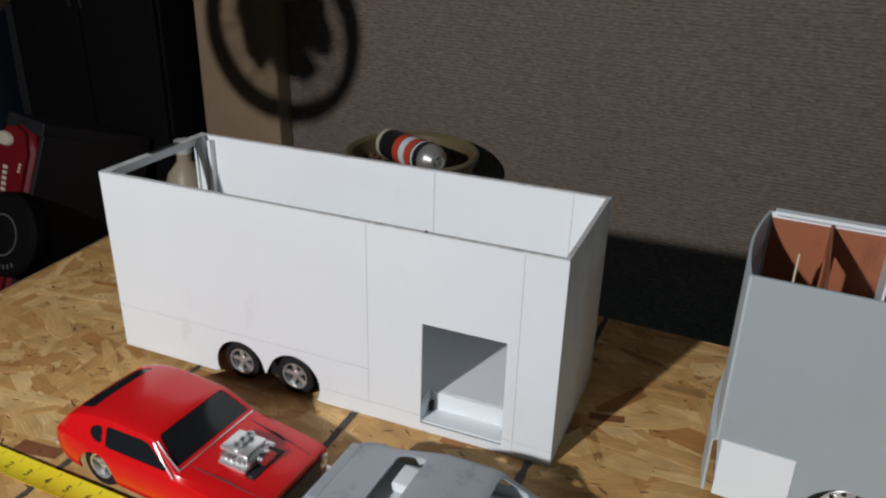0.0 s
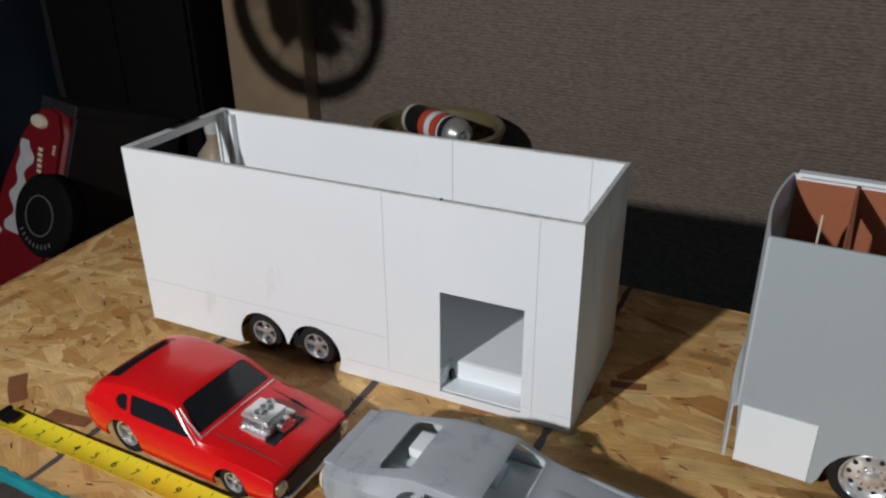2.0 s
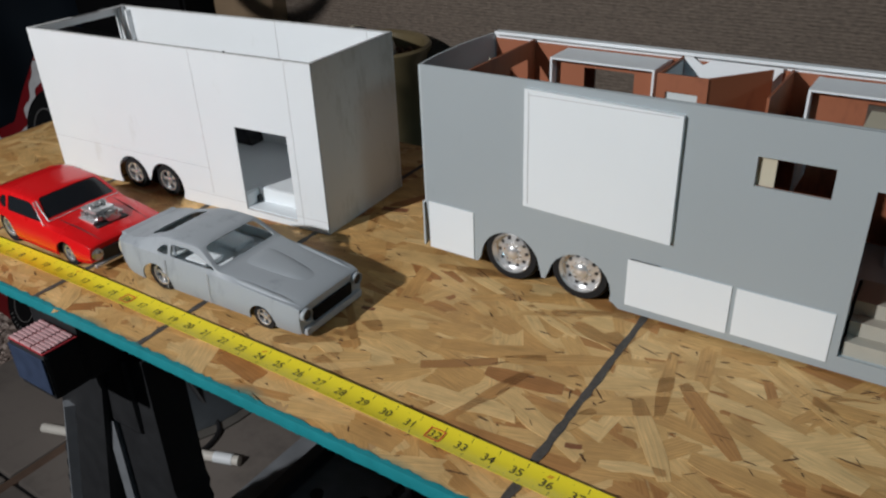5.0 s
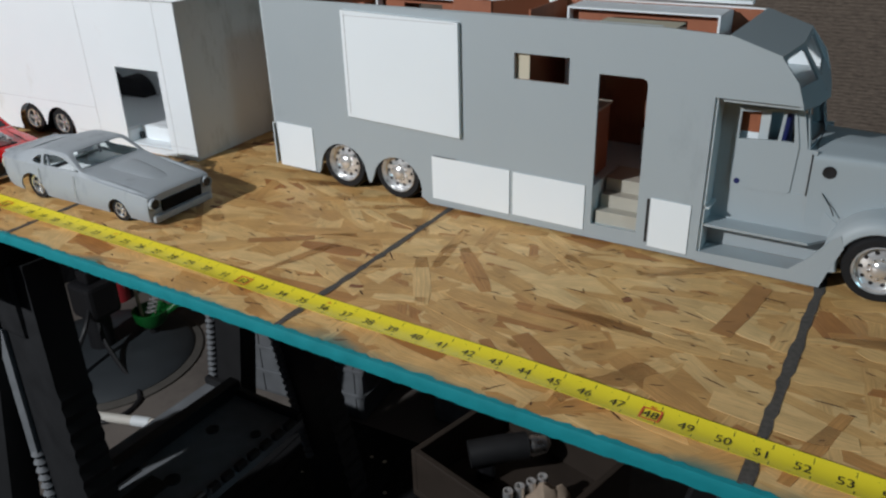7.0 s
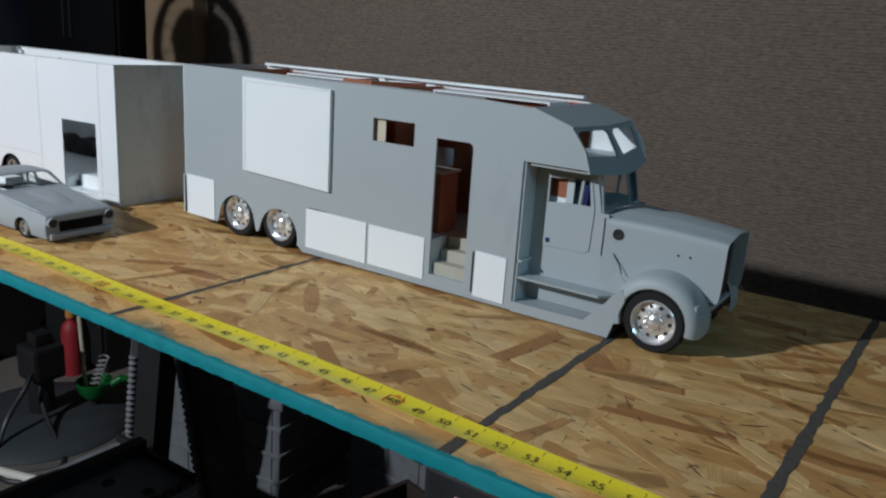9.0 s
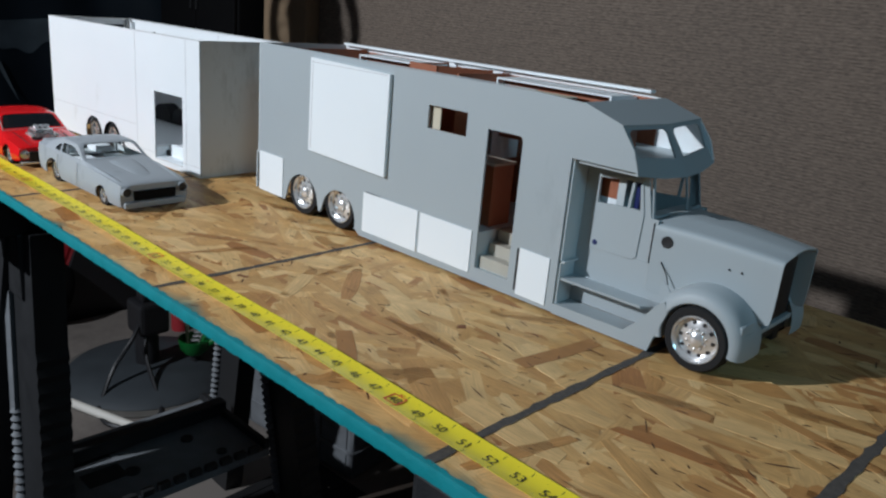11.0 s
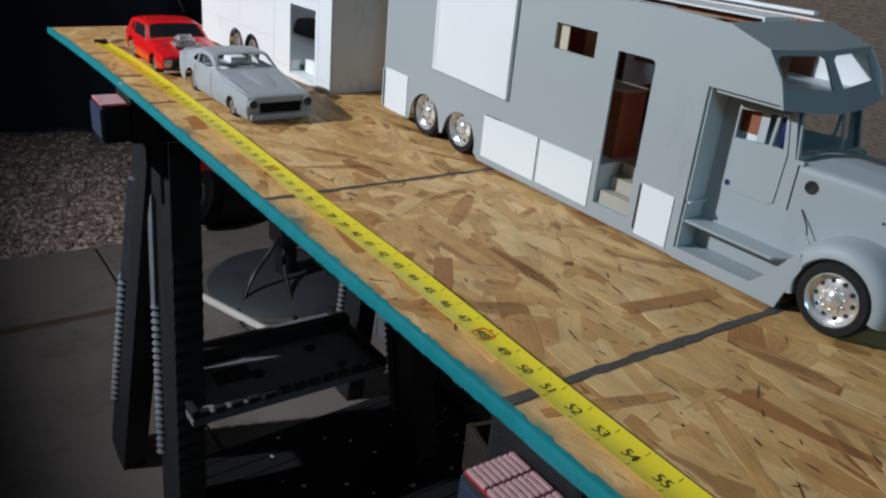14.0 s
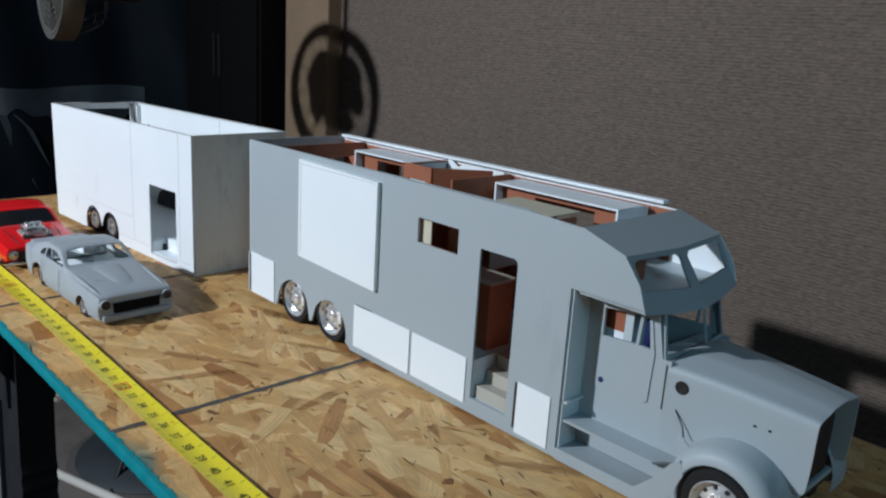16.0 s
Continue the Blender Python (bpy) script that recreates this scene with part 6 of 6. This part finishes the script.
# ride-on toy racer behind the far end of the table
LEAN = Matrix(((0.1074, -0.9942, 0.0, -0.9912), (0.3398, 0.0367, -0.9398, 0.5700), (0.9343, 0.1010, 0.3418, -0.7386), (0, 0, 0, 1)))
racer = thing("ride_on_toy_car", "red ride-on toy race car with white stripes standing on its tail", "toy car", LEAN)
RED_TOY = mat("red_moulded_plastic", (0.15, 0.006, 0.009), 0.3, 0, 0.1, 12, 0.05)
prof = [(-0.110, 0.03), (-0.105, 0.0), (0.72, 0.004), (0.775, 0.030), (0.785, 0.075), (0.760, 0.120), (0.70, 0.165), (0.58, 0.205), (0.49, 0.225), (0.43, 0.330), (0.20, 0.385), (-0.02, 0.360), (-0.10, 0.300), (-0.110, 0.20)]
shell = slab(prof, [], -0.34, 0.0, xy)
bmesh.ops.dissolve_limit(shell, angle_limit=radians(2), verts=shell.verts, edges=shell.edges)
bmesh.ops.bevel(shell, geom=[e for e in shell.edges if abs(e.verts[0].co.z - e.verts[1].co.z) < 0.01], offset=0.016, segments=3, affect="EDGES")
part("tub", shell, RED_TOY, racer, "red moulded body", True)
part("underside", box(-0.10, -0.008, -0.335, 0.765, 0.006, -0.012, 0.003), BLACK, racer, "black underside")
part("underside", box(0.760, 0.0, -0.335, 0.792, 0.125, -0.014, 0.004), BLACK, racer)
part("cockpit", slab([(0.24, 0.21), (0.40, 0.23), (0.40, 0.30), (0.22, 0.34)], [], 0.0005, 0.003, xy), BLACK, racer, "black window panel")
bm = bmesh.new()
prev = None
for k in range(34):
    f = k / 33
    wob = 0.008 * math.sin(f * 21)
    hw_ = 0.020 + 0.006 * math.sin(f * 16 + 1)
    cur = [bm.verts.new((0.450 + 0.230 * f, 0.137 - 0.008 * f + wob + d, 0.0015)) for d in (-hw_, hw_)]
    if prev:
        bm.faces.new((prev[0], prev[1], cur[1], cur[0]))
    prev = cur
FADED_PRINT = mat("faded_tyre_print", (0.13, 0.125, 0.12), 0.7, 0, 0.3, 40)
DULL_WHITE = mat("weathered_white_print", (0.42, 0.42, 0.43), 0.6, 0, 0.25, 40)
part("wavy_stripe", bm, DULL_WHITE, racer, "white wavy stripe")
for k in range(7):
    part("letter_bar", box(0.589 + 0.0128 * k, 0.064 + 0.0014 * k, 0.0005, 0.597 + 0.0128 * k, 0.079 + 0.0014 * k, 0.0016), CREAM, racer, "cream printed bar")
for k in range(3):
    part("letter_bar", box(0.668 + 0.008 * k, 0.030, 0.0005, 0.673 + 0.008 * k, 0.038, 0.0016), CREAM, racer)
text_mesh("3", 0.16, DULL_WHITE, "race_number", racer, pose(0.40, 0.285, 0.003), "white race number", 0.0005)
for lx, ly, lr in ((0.732, 0.100, 0.024), (0.44, 0.195, 0.016)):
    part("headlamp", lathe([(lr, 0), (lr * 0.85, 0.006), (0, 0.010)], 20, None, Matrix.Translation((lx, ly, 0.0)) @ Matrix.Diagonal((0.7, 1.2, 1, 1))), CREAM, racer, "oval pale lamp", True)
for lx in (0.0, 0.53):
    for zz, sz in ((0.012, 0), (-0.352, 180)):
        w = thing("wheel", "", "")
        w.parent = racer
        w.matrix_basis = pose(lx, 0.004, zz, sz, 0, 0)
        part("tyre", lathe([(0.052, -0.035), (0.090, -0.035), (0.098, -0.022), (0.098, 0.012), (0.090, 0.020), (0.054, 0.020)], 40), TOY_BLACK, w, "black moulded tyre", True)
        part("hub", lathe([(0.052, 0.0202), (0.046, 0.0225), (0, 0.0235)], 30), TOY_BLACK, w, "", True)
        part("white_ring", lathe([(0.0480, 0.0228), (0.0480, 0.0242), (0.0455, 0.0242), (0.0455, 0.0228)], 40, None, None, False), FADED_PRINT, w, "thin faded white ring", True)
        for k in range(9):
            part("letter_bar", box(-0.002, 0.068, 0.0202, 0.002, 0.078, 0.0212), FADED_PRINT, w, m=pose(0, 0, 0, 0, 0, 40 + 11 * k))

# the work light itself, out of view, on a tripod in front of the table
work = thing("work_light", "black work light on a tripod with an added light-blocking plate", "work light", pose_at(LIGHT_AT[0], LIGHT_AT[1], FLOOR))
part("housing", box(-0.16, -0.13, 1.93, 0.16, -0.06, 2.17, 0.012), BLACK, work, "black lamp housing")
# unseen plate, added to block steep rays and darken the near floor
part("added_light_block", box(-0.36, -0.10, 1.755, 0.36, 0.250, 1.762, 0.001), BLACK, work, "added black plate that keeps lamp light off the near floor")
part("bracket", box(-0.02, -0.10, 1.762, 0.02, -0.07, 1.94, 0.003), DARK, work)
part("pole", tube([(0, -0.05, 0.45), (0, -0.05, 1.756)], 0.016, 14), DARK, work, "", True)
for k in range(3):
    a = radians(30 + 120 * k)
    part("leg", tube([(0, -0.05, 0.62), (0.42 * math.cos(a), -0.05 - 0.42 * math.sin(a), 0.011)], 0.011, 10), DARK, work, "", True)

# dark plastic tarp hung in the yard behind the far end, with a torn pale strip across it
tarp = thing("hanging_tarp", "dark blue plastic tarp hung in the yard, torn pale strip", "tarp", pose(-2.20, 1.00, FLOOR, 0, 0, 76))


def drape(u, z):
    return 0.05 * math.sin(u * 7.0) + 0.025 * math.sin(u * 17 + z * 3) + 0.02 * math.sin(z * 9 + u * 4)


def hung(name, outline_low, outline_high, u0, u1, off, material, label, n=60, rows_n=14):
    bm = bmesh.new()
    grid = []
    for i in range(n + 1):
        u = u0 + (u1 - u0) * i / n
        lo, hi = outline_low(u), outline_high(u)
        grid.append([bm.verts.new((u, drape(u, lo + (hi - lo) * k / rows_n) - off, lo + (hi - lo) * k / rows_n)) for k in range(rows_n + 1)])
    for a, c in zip(grid, grid[1:]):
        for k in range(rows_n):
            bm.faces.new((a[k], c[k], c[k + 1], a[k + 1]))
    tmp = new("tmp", bpy.data.meshes.new("tmp"))
    bm.to_mesh(tmp.data)
    bm.free()
    so = tmp.modifiers.new("s", "SOLIDIFY")
    so.thickness = 0.002
    part(name, baked(tmp), material, tarp, label, True)


hung("sheet", lambda u: 0.0, lambda u: 1.75 + 0.03 * math.sin(u * 5), -1.1, 0.62, 0.0, mat("dark_blue_polythene", (0.010, 0.017, 0.026), 0.7, 0, 0.4, 4, 0.2, 60, spec=0.2), "creased dark blue sheet")
FILM = mat("clouded_pale_film", (0.075, 0.10, 0.12), 0.5, 0, 0.5, 9, 0.2, 90)
hung("torn_strip", lambda u: 0.80 + 0.02 * math.sin(u * 23) + 0.012 * math.sin(u * 51), lambda u: 0.925 + 0.012 * math.sin(u * 9), -0.34, 0.33, 0.008, FILM, "pale clouded plastic strip with ragged lower edge", 90, 4)
for du, dz, w in ((-0.29, 0.0, 1.0), (-0.235, 0.10, 0.6)):
    strip = slab([(0.0, 0.81), (0.035 * w, 0.80), (0.075, 0.64 + dz), (0.125, 0.50 + dz), (0.135, 0.47 + dz), (0.105, 0.53 + dz), (0.045, 0.66 + dz)], [], -0.084, -0.081, xz)
    part("torn_strip", strip, FILM, tarp, m=Matrix.Translation((du, 0, 0)))
part("top_batten", box(-1.12, -0.03, 1.72, 0.65, 0.03, 1.78, 0.004), WOOD_POST, tarp, "wooden batten along the top")
for u in (-1.08, 0.61):
    part("batten_post", box(u - 0.025, 0.095, 0.0, u + 0.025, 0.14, 1.76, 0.004), WOOD_POST, tarp)
